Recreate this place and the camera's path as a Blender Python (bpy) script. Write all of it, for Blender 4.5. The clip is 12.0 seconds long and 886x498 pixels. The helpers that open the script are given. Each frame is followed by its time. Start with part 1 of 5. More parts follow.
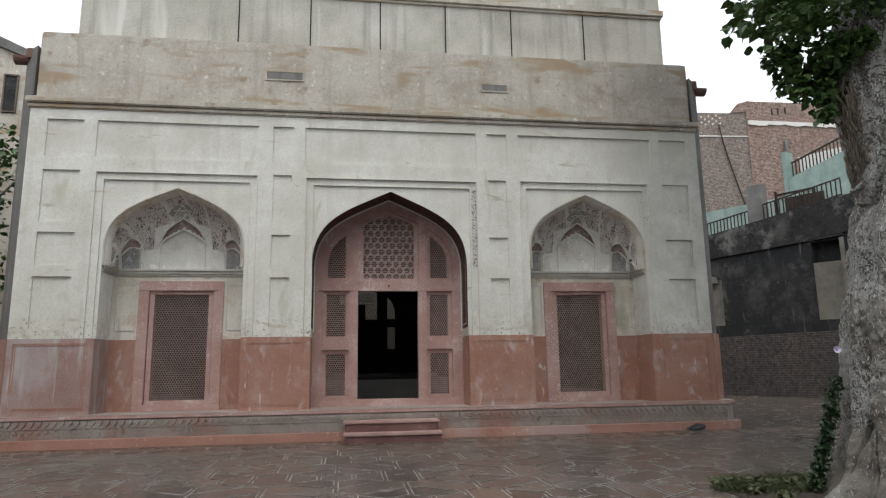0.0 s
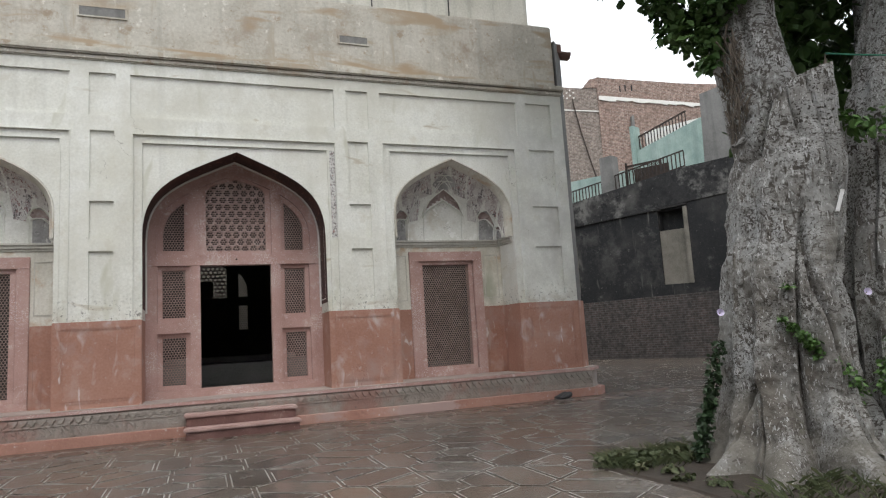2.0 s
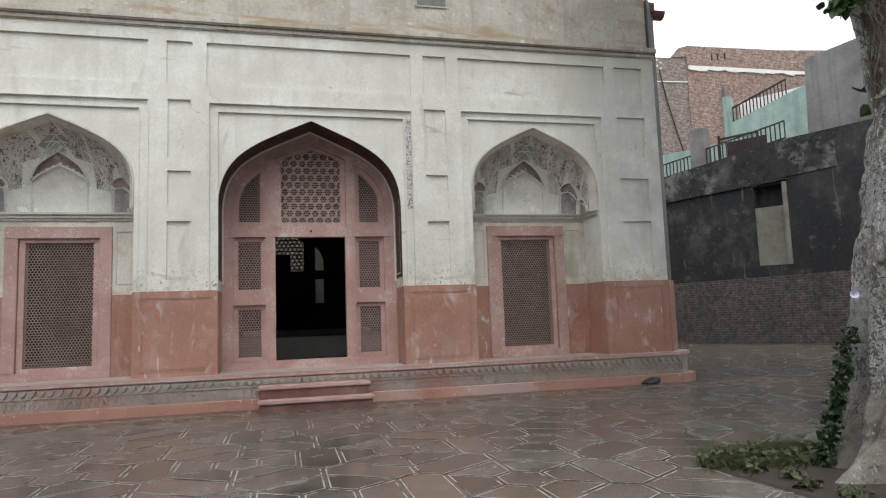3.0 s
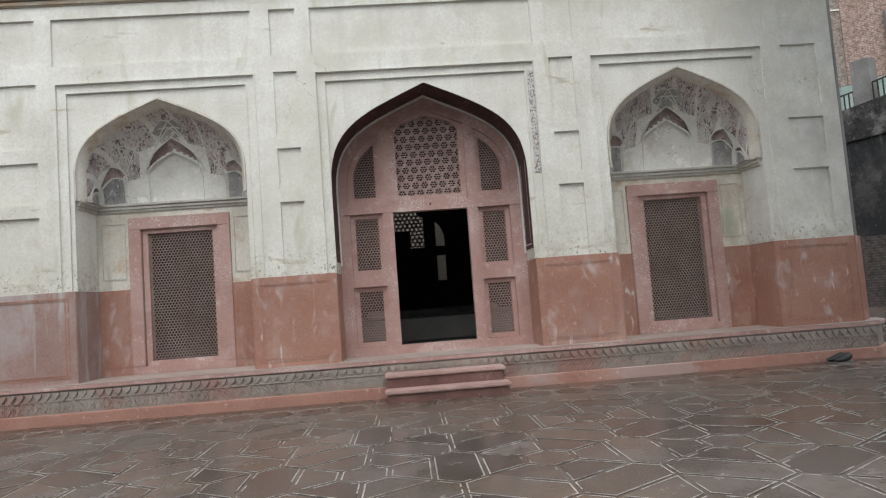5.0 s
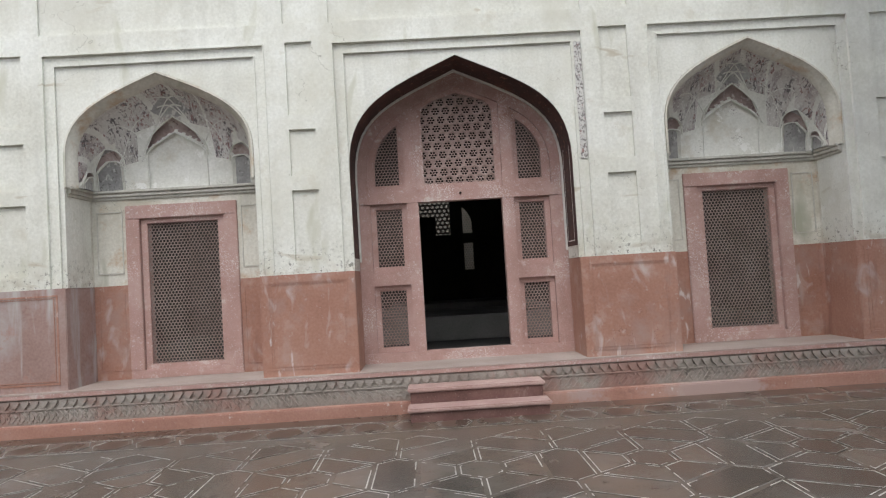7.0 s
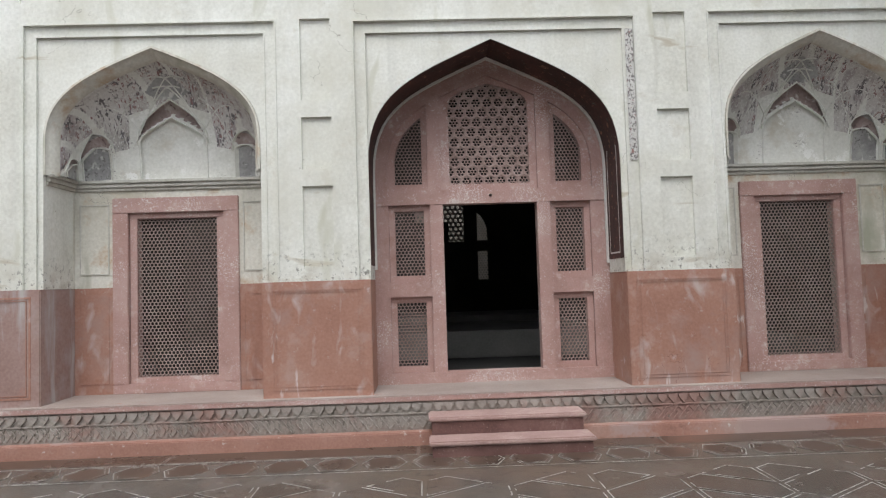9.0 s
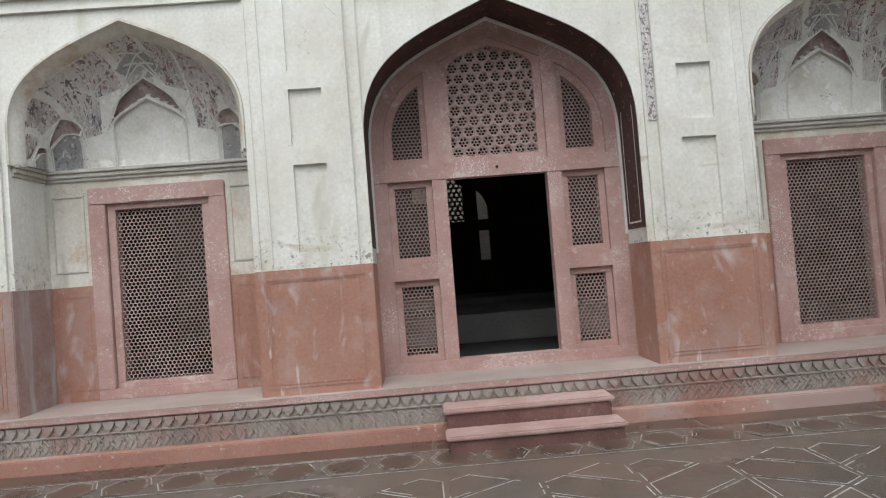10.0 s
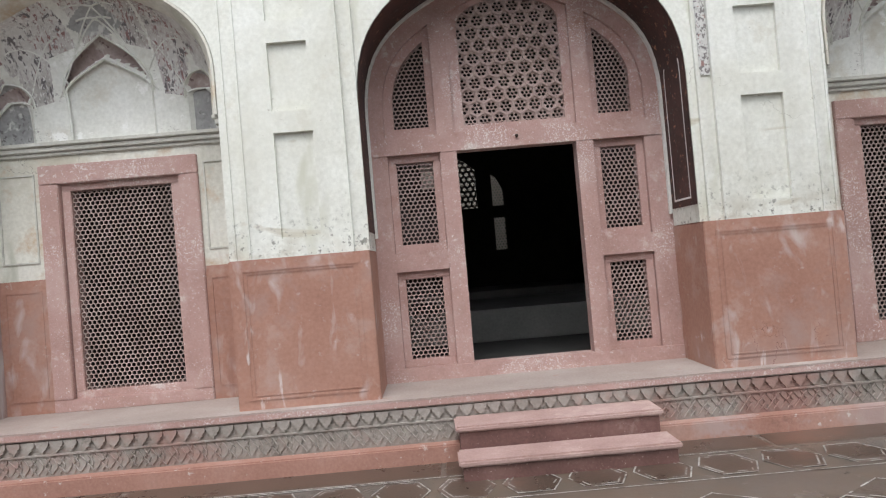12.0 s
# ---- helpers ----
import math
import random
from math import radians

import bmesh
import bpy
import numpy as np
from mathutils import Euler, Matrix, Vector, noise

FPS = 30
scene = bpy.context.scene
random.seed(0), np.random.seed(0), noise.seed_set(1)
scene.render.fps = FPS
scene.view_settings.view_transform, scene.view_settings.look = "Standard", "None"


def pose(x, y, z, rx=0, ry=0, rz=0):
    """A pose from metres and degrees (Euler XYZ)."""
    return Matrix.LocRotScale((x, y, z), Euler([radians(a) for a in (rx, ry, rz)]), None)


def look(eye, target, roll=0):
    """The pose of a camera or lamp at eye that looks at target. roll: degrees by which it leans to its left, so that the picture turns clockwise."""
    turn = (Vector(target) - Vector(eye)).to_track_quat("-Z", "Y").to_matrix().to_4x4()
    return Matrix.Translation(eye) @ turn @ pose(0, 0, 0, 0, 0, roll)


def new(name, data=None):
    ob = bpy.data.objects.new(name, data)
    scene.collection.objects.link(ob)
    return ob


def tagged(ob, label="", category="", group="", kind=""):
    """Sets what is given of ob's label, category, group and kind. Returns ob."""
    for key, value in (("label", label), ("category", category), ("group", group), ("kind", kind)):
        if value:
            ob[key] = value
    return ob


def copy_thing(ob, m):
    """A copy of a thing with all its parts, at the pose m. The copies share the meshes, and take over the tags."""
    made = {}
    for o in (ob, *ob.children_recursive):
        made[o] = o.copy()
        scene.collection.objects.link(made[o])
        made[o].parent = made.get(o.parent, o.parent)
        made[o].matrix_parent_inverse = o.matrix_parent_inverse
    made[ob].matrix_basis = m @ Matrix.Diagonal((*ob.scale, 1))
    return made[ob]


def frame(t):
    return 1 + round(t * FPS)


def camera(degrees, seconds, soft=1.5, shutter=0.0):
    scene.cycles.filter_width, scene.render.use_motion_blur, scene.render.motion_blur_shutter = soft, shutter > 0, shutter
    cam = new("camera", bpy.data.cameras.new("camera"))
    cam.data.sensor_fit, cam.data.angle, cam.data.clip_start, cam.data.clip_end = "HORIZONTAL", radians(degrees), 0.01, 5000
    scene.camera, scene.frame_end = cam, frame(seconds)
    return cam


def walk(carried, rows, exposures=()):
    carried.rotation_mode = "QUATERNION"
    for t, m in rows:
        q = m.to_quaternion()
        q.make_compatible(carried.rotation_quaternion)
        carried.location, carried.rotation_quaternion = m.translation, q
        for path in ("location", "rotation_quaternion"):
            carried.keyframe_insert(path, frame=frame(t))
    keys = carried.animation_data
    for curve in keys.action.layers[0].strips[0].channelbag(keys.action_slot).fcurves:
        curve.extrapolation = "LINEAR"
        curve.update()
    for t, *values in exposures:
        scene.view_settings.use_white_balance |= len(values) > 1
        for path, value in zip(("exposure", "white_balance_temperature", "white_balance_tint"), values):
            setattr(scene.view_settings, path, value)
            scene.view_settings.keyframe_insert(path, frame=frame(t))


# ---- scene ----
cam = camera(67.8, 12.0, soft=1.2)
PATH = [
    (0, (-0.735, -12.183, 1.083), (-0.449, -10.236, 1.439), -0.9),
    (0.5, (-0.642, -11.875, 1.091), (-0.169, -9.953, 1.378), -2.0),
    (1, (-0.533, -11.655, 1.103), (-0.02, -9.742, 1.381), -3.6),
    (1.5, (-0.514, -11.456, 1.103), (0.017, -9.541, 1.329), -3.2),
    (2, (-0.534, -11.224, 1.132), (0.159, -9.366, 1.396), -3.5),
    (2.5, (-0.486, -10.905, 1.145), (0.161, -9.019, 1.306), -2.9),
    (2.7, (-0.411, -10.821, 1.118), (0.151, -8.911, 1.301), -2.2),
    (4.3, (-0.463, -9.945, 1.2), (-0.216, -7.976, 1.446), -4.1),
    (4.5, (-0.417, -9.843, 1.202), (-0.264, -7.865, 1.45), -3.3),
    (5, (-0.406, -9.573, 1.216), (-0.286, -7.582, 1.361), -4.3),
    (5.5, (-0.426, -9.3, 1.353), (-0.179, -7.318, 1.455), -1.5),
    (6, (-0.43, -9.043, 1.395), (-0.188, -7.061, 1.507), -2.5),
    (6.5, (-0.226, -8.698, 1.492), (-0.217, -6.7, 1.584), -1.7),
    (7, (-0.443, -8.471, 1.547), (-0.395, -6.473, 1.628), -3.5),
    (7.2, (-0.499, -8.375, 1.569), (-0.461, -6.379, 1.678), -3.8),
    (8.8, (-0.795, -7.582, 1.613), (-0.729, -5.585, 1.7), -1.7),
    (9, (-0.781, -7.459, 1.621), (-0.722, -5.463, 1.722), -1.8),
    (9.5, (-0.866, -7.183, 1.575), (-0.791, -5.187, 1.68), -4.3),
    (10, (-0.905, -6.854, 1.592), (-0.83, -4.856, 1.644), -4.5),
    (10.5, (-0.791, -6.594, 1.576), (-0.6, -4.604, 1.616), -3.6),
    (11, (-0.873, -6.274, 1.625), (-0.614, -4.292, 1.689), -1.2),
    (11.5, (-0.877, -6.012, 1.533), (-0.759, -4.016, 1.546), -4.6),
    (12, (-0.843, -5.725, 1.532), (-0.81, -3.726, 1.568), -4.9),
]
walk(cam, [(t, look(eye, target, roll)) for t, eye, target, roll in PATH],
     exposures=[(0.0, 0.71, 6430, 10), (1.25, 0.92, 6420, 10), (2.5, 1.03, 6420, 10), (5.0, 1.09, 6400, 10), (7.0, 1.22, 6350, 10), (9.5, 1.22, 6290, 10), (12.0, 1.46, 6230, 10)])

# ---- light: wet overcast day ----
SUN_EL, SUN_AZ = radians(58), radians(200)
world = bpy.data.worlds.new("sky")
scene.world = world
world.use_nodes = True
wn = world.node_tree
wn.nodes.clear()
sky = wn.nodes.new("ShaderNodeTexSky")
sky.sky_type, sky.sun_disc, sky.sun_elevation, sky.sun_rotation = "NISHITA", False, SUN_EL, SUN_AZ
sky.air_density, sky.dust_density, sky.ozone_density = 1.0, 6.0, 1.0
# thick cloud evens out the blue of the sky
cloud = wn.nodes.new("ShaderNodeMixRGB")
cloud.inputs[0].default_value = 0.8
cloud.inputs[2].default_value = (9.0, 9.3, 9.6, 1)
wn.links.new(sky.outputs[0], cloud.inputs[1])
bgd = wn.nodes.new("ShaderNodeBackground")
bgd.inputs[1].default_value = 0.1
wn.links.new(cloud.outputs[0], bgd.inputs[0])
wout = wn.nodes.new("ShaderNodeOutputWorld")
wn.links.new(bgd.outputs[0], wout.inputs[0])
sun = new("sun", bpy.data.lights.new("sun", "SUN"))
sun.data.energy, sun.data.angle, sun.data.color = 0.5, radians(25), (1, 0.97, 0.93)
sun.matrix_world = look((0, 0, 30), (0, 17, 0))

# ---- materials ----
def material(name, cols, size=1.0, rough=0.8, bump=0.15, fine=40.0, metal=0.0, detail=8, streak=0.0, spots=None, rvar=0.1, island=0.0, spec=0.5, flecks=(), cracks=None, toned=()):
    """Noise blend of the colours in cols at a large scale, a fine grain, optional streaks down the wall and spots of another colour."""
    m = bpy.data.materials.new(name)
    m.use_nodes = True
    nt = m.node_tree
    nt.nodes.clear()
    L = nt.links.new
    out = nt.nodes.new("ShaderNodeOutputMaterial")
    b = nt.nodes.new("ShaderNodeBsdfPrincipled")
    L(b.outputs[0], out.inputs[0])
    tc = nt.nodes.new("ShaderNodeNewGeometry")
    pos = tc.outputs["Position"]
    n1 = nt.nodes.new("ShaderNodeTexNoise")
    n1.inputs["Scale"].default_value, n1.inputs["Detail"].default_value, n1.inputs["Roughness"].default_value = size, detail, 0.62
    L(pos, n1.inputs["Vector"])
    r = nt.nodes.new("ShaderNodeValToRGB")
    els = r.color_ramp.elements
    k = len(cols)
    while len(els) < k:
        els.new(0.5)
    for i, c in enumerate(cols):
        els[i].position = 0.3 + 0.4 * i / max(1, k - 1)
        els[i].color = (*c, 1)
    L(n1.outputs["Fac"], r.inputs[0])
    col = r.outputs[0]
    n2 = nt.nodes.new("ShaderNodeTexNoise")
    n2.inputs["Scale"].default_value, n2.inputs["Detail"].default_value = fine, 4
    L(pos, n2.inputs["Vector"])

    def blend(fac, a, bb, mode="MIX"):
        x = nt.nodes.new("ShaderNodeMixRGB")
        x.blend_type = mode
        for sock, v in ((x.inputs[0], fac), (x.inputs[1], a), (x.inputs[2], bb)):
            if isinstance(v, (int, float)):
                sock.default_value = v
            elif isinstance(v, tuple):
                sock.default_value = (*v, 1)
            else:
                L(v, sock)
        return x.outputs[0]

    def curve(v, lo, hi):
        x = nt.nodes.new("ShaderNodeMapRange")
        x.inputs[1].default_value, x.inputs[2].default_value = lo, hi
        L(v, x.inputs[0])
        return x.outputs[0]

    grain = curve(n2.outputs["Fac"], 0.3, 0.7)
    col = blend(0.17, col, blend(grain, tuple(c * 0.55 for c in cols[0]), tuple(min(1, c * 1.25) for c in cols[-1])))
    if streak:
        mp = nt.nodes.new("ShaderNodeMapping")
        mp.inputs["Scale"].default_value = (5.0, 5.0, 0.28)
        L(pos, mp.inputs[0])
        n3 = nt.nodes.new("ShaderNodeTexNoise")
        n3.inputs["Scale"].default_value, n3.inputs["Detail"].default_value = 1.0, 6
        L(mp.outputs[0], n3.inputs["Vector"])
        col = blend(blend(1.0, curve(n3.outputs["Fac"], 0.52, 0.78), (streak,) * 3, "MULTIPLY"), col, tuple(c * 0.42 for c in cols[0]))
    for sc, lo, hi, c in spots or ():
        n4 = nt.nodes.new("ShaderNodeTexNoise")
        n4.inputs["Scale"].default_value, n4.inputs["Detail"].default_value, n4.inputs["Roughness"].default_value = sc, 7, 0.7
        L(pos, n4.inputs["Vector"])
        col = blend(curve(n4.outputs["Fac"], lo, hi), col, c)
    for sx, sz, lo, hi, c, *group in flecks:
        mp = nt.nodes.new("ShaderNodeMapping")
        mp.inputs["Scale"].default_value = (sx, sz if group else sx, sz)
        L(pos, mp.inputs[0])
        n5 = nt.nodes.new("ShaderNodeTexNoise")
        n5.inputs["Scale"].default_value, n5.inputs["Detail"].default_value, n5.inputs["Distortion"].default_value = 1.0, 5, 0.6
        L(mp.outputs[0], n5.inputs["Vector"])
        fac = curve(n5.outputs["Fac"], lo, hi)
        if group:
            n8 = nt.nodes.new("ShaderNodeTexNoise")
            n8.inputs["Scale"].default_value, n8.inputs["Detail"].default_value = group[0], 3
            L(pos, n8.inputs["Vector"])
            fac = blend(1.0, fac, curve(n8.outputs["Fac"], group[1], group[1] + 0.08), "MULTIPLY")
        col = blend(fac, col, c)
    if cracks:
        sc, width, c = cracks
        n6 = nt.nodes.new("ShaderNodeTexNoise")
        n6.inputs["Scale"].default_value, n6.inputs["Detail"].default_value = sc, 4
        L(pos, n6.inputs["Vector"])
        d = nt.nodes.new("ShaderNodeMath")
        d.operation = "COMPARE"
        d.inputs[1].default_value, d.inputs[2].default_value = 0.5, width
        L(n6.outputs["Fac"], d.inputs[0])
        n7 = nt.nodes.new("ShaderNodeTexNoise")
        n7.inputs["Scale"].default_value = 0.9
        L(pos, n7.inputs["Vector"])
        col = blend(blend(1.0, d.outputs[0], curve(n7.outputs["Fac"], 0.58, 0.64), "MULTIPLY"), col, c)
    for axis, a0, a1, b1, sc, lo, hi, c in toned:
        # a noisy colour that keeps to a stretch along one axis
        sep = nt.nodes.new("ShaderNodeSeparateXYZ")
        L(pos, sep.inputs[0])
        up = curve(sep.outputs[axis], a0, a1)
        band = blend(1.0, up, curve(sep.outputs[axis], b1, a1 if b1 > a1 else a1 - 1), "MULTIPLY") if b1 is not None else up
        n9 = nt.nodes.new("ShaderNodeTexNoise")
        n9.inputs["Scale"].default_value, n9.inputs["Detail"].default_value, n9.inputs["Roughness"].default_value = sc, 8, 0.68
        L(pos, n9.inputs["Vector"])
        col = blend(blend(1.0, band, curve(n9.outputs["Fac"], lo, hi), "MULTIPLY"), col, c)
    if island:
        oi = nt.nodes.new("ShaderNodeObjectInfo")
        col = blend(curve(oi.outputs["Random"], -0.4, 1.4), blend(1.0, col, (1 - island,) * 3, "MULTIPLY"), blend(1.0, col, (1 + island,) * 3, "MULTIPLY"))
    L(col, b.inputs["Base Color"])
    b.inputs["Metallic"].default_value = metal
    b.inputs["Specular IOR Level"].default_value = spec
    rr = nt.nodes.new("ShaderNodeMapRange")
    rr.inputs[3].default_value, rr.inputs[4].default_value = max(0.02, rough - rvar), min(1, rough + rvar)
    L(n1.outputs["Fac"], rr.inputs[0])
    L(rr.outputs[0], b.inputs["Roughness"])
    if bump:
        bp = nt.nodes.new("ShaderNodeBump")
        bp.inputs["Strength"].default_value, bp.inputs["Distance"].default_value = bump, 0.02
        mix = blend(0.35, n1.outputs["Fac"], n2.outputs["Fac"])
        L(mix, bp.inputs["Height"])
        L(bp.outputs[0], b.inputs["Normal"])
    return m


PLASTER = material("lime_plaster", [(0.59, 0.585, 0.515), (0.715, 0.72, 0.66), (0.80, 0.81, 0.77)], 0.8, 0.9, 0.22, 30, streak=0.20, cracks=(1.5, 0.0016, (0.34, 0.33, 0.28)),
                   spots=[(0.45, 0.48, 0.70, (0.60, 0.59, 0.51)), (2.6, 0.58, 0.78, (0.55, 0.52, 0.43)), (1.3, 0.60, 0.72, (0.80, 0.815, 0.79)), (14, 0.66, 0.73, (0.44, 0.42, 0.36))], flecks=[(3.0, 0.8, 0.62, 0.74, (0.55, 0.55, 0.46)), (1.2, 5.0, 0.66, 0.74, (0.50, 0.46, 0.37))],
                   # greyer towards the east end and the top; mould specks above the dado
                   toned=[("X", 4.4, 5.9, None, 1.1, 0.36, 0.66, (0.49, 0.482, 0.45)), ("Z", 1.67, 1.70, 2.15, 18, 0.565, 0.62, (0.19, 0.19, 0.165)), ("Z", 1.67, 1.70, 1.95, 3.0, 0.50, 0.62, (0.47, 0.44, 0.37)), ("Z", 4.7, 5.6, None, 0.9, 0.42, 0.72, (0.56, 0.55, 0.49))])
RISERRED = material("dark_red_riser", [(0.095, 0.046, 0.040), (0.15, 0.076, 0.066), (0.22, 0.125, 0.11)], 2.5, 0.5, 0.25, 50, spots=[(40, 0.62, 0.68, (0.42, 0.32, 0.29)), (2.2, 0.60, 0.72, (0.34, 0.25, 0.225))])
PLASTER_OLD = material("weathered_plaster", [(0.36, 0.33, 0.275), (0.48, 0.455, 0.395), (0.57, 0.55, 0.49)], 1.1, 0.92, 0.3, 25, streak=0.3,
                       spots=[(1.3, 0.54, 0.70, (0.33, 0.275, 0.215)), (2.7, 0.58, 0.66, (0.33, 0.27, 0.20)), (6, 0.60, 0.68, (0.68, 0.66, 0.60)), (16, 0.63, 0.69, (0.28, 0.23, 0.175))], flecks=[(0.7, 3.0, 0.54, 0.66, (0.37, 0.29, 0.20)), (6, 0.9, 0.60, 0.70, (0.40, 0.355, 0.285))])
DRUM = material("grey_washed_plaster", [(0.33, 0.32, 0.275), (0.46, 0.45, 0.395), (0.60, 0.59, 0.54)], 0.7, 0.92, 0.25, 25, streak=0.6, flecks=[(2.5, 0.25, 0.58, 0.70, (0.63, 0.63, 0.58))])
RED = material("red_ochre_dado", [(0.30, 0.145, 0.103), (0.36, 0.188, 0.137), (0.41, 0.238, 0.185)], 1.2, 0.75, 0.15, 30,
               cracks=(2.0, 0.0012, (0.20, 0.10, 0.08)), spots=[(0.8, 0.52, 0.68, (0.35, 0.235, 0.205)), (2.4, 0.56, 0.76, (0.43, 0.30, 0.26)), (9, 0.62, 0.74, (0.47, 0.37, 0.34)), (1.1, 0.60, 0.75, (0.37, 0.19, 0.135))], flecks=[(5, 2.2, 0.60, 0.76, (0.48, 0.39, 0.365)), (11, 3.5, 0.58, 0.66, (0.58, 0.51, 0.49), 1.1, 0.56), (2.5, 0.5, 0.62, 0.74, (0.25, 0.125, 0.095))])
SAND = material("red_sandstone", [(0.345, 0.208, 0.182), (0.425, 0.268, 0.240), (0.475, 0.322, 0.293)], 1.6, 0.8, 0.25, 55,
                spots=[(1.4, 0.50, 0.68, (0.48, 0.345, 0.315)), (7, 0.58, 0.70, (0.52, 0.41, 0.385)), (1.9, 0.60, 0.72, (0.34, 0.19, 0.155)), (48, 0.605, 0.66, (0.60, 0.53, 0.505)), (20, 0.62, 0.69, (0.58, 0.50, 0.475)), (3.2, 0.60, 0.68, (0.54, 0.46, 0.435))], flecks=[(75, 75, 0.56, 0.61, (0.64, 0.58, 0.56), 1.3, 0.53), (26, 26, 0.60, 0.66, (0.60, 0.53, 0.51), 0.9, 0.55)])
CARVED = material("carved_grey_stone", [(0.235, 0.205, 0.18), (0.33, 0.295, 0.265), (0.41, 0.375, 0.34)], 2.4, 0.85, 0.5, 40, spots=[(0.8, 0.50, 0.62, (0.33, 0.21, 0.18)), (9, 0.60, 0.70, (0.13, 0.12, 0.10)), (3.5, 0.62, 0.72, (0.42, 0.41, 0.38))])
BASE = material("flaking_red_base", [(0.29, 0.145, 0.108), (0.37, 0.195, 0.15), (0.43, 0.27, 0.225)], 1.3, 0.55, 0.25, 45, spots=[(0.55, 0.57, 0.66, (0.42, 0.32, 0.29)), (11, 0.62, 0.67, (0.56, 0.51, 0.48)), (0.5, 0.55, 0.60, (0.40, 0.29, 0.265)), (1.6, 0.62, 0.70, (0.22, 0.12, 0.095))])
NICHEPL = material("stained_niche_plaster", [(0.52, 0.495, 0.42), (0.63, 0.61, 0.54), (0.72, 0.71, 0.65)], 1.3, 0.9, 0.25, 30, streak=0.3, cracks=(2.2, 0.0016, (0.3, 0.29, 0.25)),
                   spots=[(0.9, 0.52, 0.68, (0.46, 0.43, 0.345)), (2.4, 0.54, 0.66, (0.50, 0.39, 0.28)), (3.4, 0.62, 0.74, (0.74, 0.74, 0.70))], flecks=[(2.5, 0.6, 0.60, 0.72, (0.40, 0.405, 0.32))])
SLAB = material("wet_paving", [(0.058, 0.053, 0.047), (0.098, 0.089, 0.079), (0.145, 0.132, 0.118)], 1.6, 0.22, 0.14, 40, rvar=0.17, spec=0.5, island=0.52, spots=[(0.35, 0.42, 0.60, (0.112, 0.086, 0.066)), (1.5, 0.58, 0.70, (0.060, 0.051, 0.043)), (2.6, 0.63, 0.73, (0.15, 0.105, 0.080)), (5, 0.64, 0.75, (0.22, 0.19, 0.17))])
SLAB_RED = material("wet_red_paving", [(0.050, 0.036, 0.027), (0.082, 0.055, 0.041), (0.12, 0.077, 0.058)], 1.4, 0.30, 0.08, 40, rvar=0.15, spots=[(0.7, 0.56, 0.72, (0.17, 0.092, 0.068)), (5, 0.64, 0.75, (0.24, 0.20, 0.175))])
PALE = material("pale_inlay", [(0.25, 0.235, 0.215), (0.50, 0.48, 0.45)], 2.2, 0.45, 0.2, 50, spots=[(13, 0.52, 0.60, (0.11, 0.095, 0.08)), (1.3, 0.56, 0.66, (0.16, 0.14, 0.12))])
# the floor's dimness indoors is put into its colour
DARKFLOOR = material("hall_shade_floor", [(0.02, 0.02, 0.02), (0.036, 0.035, 0.034), (0.06, 0.058, 0.055)], 3, 0.7, 0.3, 30)
RED_WASHED = material("washed_red_dado", [(0.27, 0.165, 0.14), (0.33, 0.215, 0.19), (0.38, 0.30, 0.28)], 1.2, 0.8, 0.15, 30, spots=[(0.9, 0.46, 0.66, (0.40, 0.355, 0.345)), (3, 0.60, 0.72, (0.36, 0.19, 0.15))], flecks=[(6, 0.7, 0.54, 0.68, (0.44, 0.41, 0.40))])
DAIS = material("grey_dais_stone", [(0.15, 0.15, 0.14), (0.24, 0.235, 0.22)], 2, 0.8, 0.2, 30)
# near-black colour carries the shade of the unlit hall
DARKIN = material("hall_shade_plaster", [(0.035, 0.034, 0.031), (0.07, 0.067, 0.06)], 1, 0.9, 0.2, 25)
BARK = material("grey_bark", [(0.19, 0.189, 0.180), (0.29, 0.291, 0.281), (0.40, 0.403, 0.397)], 1.6, 0.92, 1.0, 52, spots=[(0.9, 0.50, 0.64, (0.115, 0.102, 0.087)), (3.2, 0.60, 0.70, (0.38, 0.377, 0.36)), (1.7, 0.64, 0.76, (0.12, 0.135, 0.085)), (30, 0.61, 0.66, (0.10, 0.09, 0.078))],
                flecks=[(9, 1.5, 0.60, 0.70, (0.12, 0.107, 0.092)), (30, 9, 0.57, 0.61, (0.06, 0.052, 0.043), 2.0, 0.46), (7, 40, 0.575, 0.60, (0.055, 0.048, 0.041), 1.6, 0.42), (14, 75, 0.57, 0.60, (0.085, 0.075, 0.066), 2.4, 0.42), (11, 30, 0.555, 0.58, (0.075, 0.068, 0.06), 3.4, 0.45), (55, 20, 0.60, 0.64, (0.46, 0.462, 0.455))],
                # bark gets darker towards the foot
                toned=[("Z", 0.75, -0.1, None, 2.6, 0.36, 0.60, (0.13, 0.12, 0.10)), ("Z", 2.6, 1.6, None, 1.3, 0.50, 0.66, (0.17, 0.16, 0.14))])
MOULD = material("black_stained_wall", [(0.008, 0.009, 0.011), (0.016, 0.017, 0.019), (0.055, 0.054, 0.052)], 0.8, 0.95, 0.3, 20, streak=0.3, spots=[(1.6, 0.58, 0.72, (0.10, 0.098, 0.094)), (0.35, 0.54, 0.66, (0.075, 0.074, 0.07)), (7, 0.62, 0.72, (0.15, 0.148, 0.14))], flecks=[(3.0, 0.35, 0.62, 0.72, (0.16, 0.155, 0.145))])
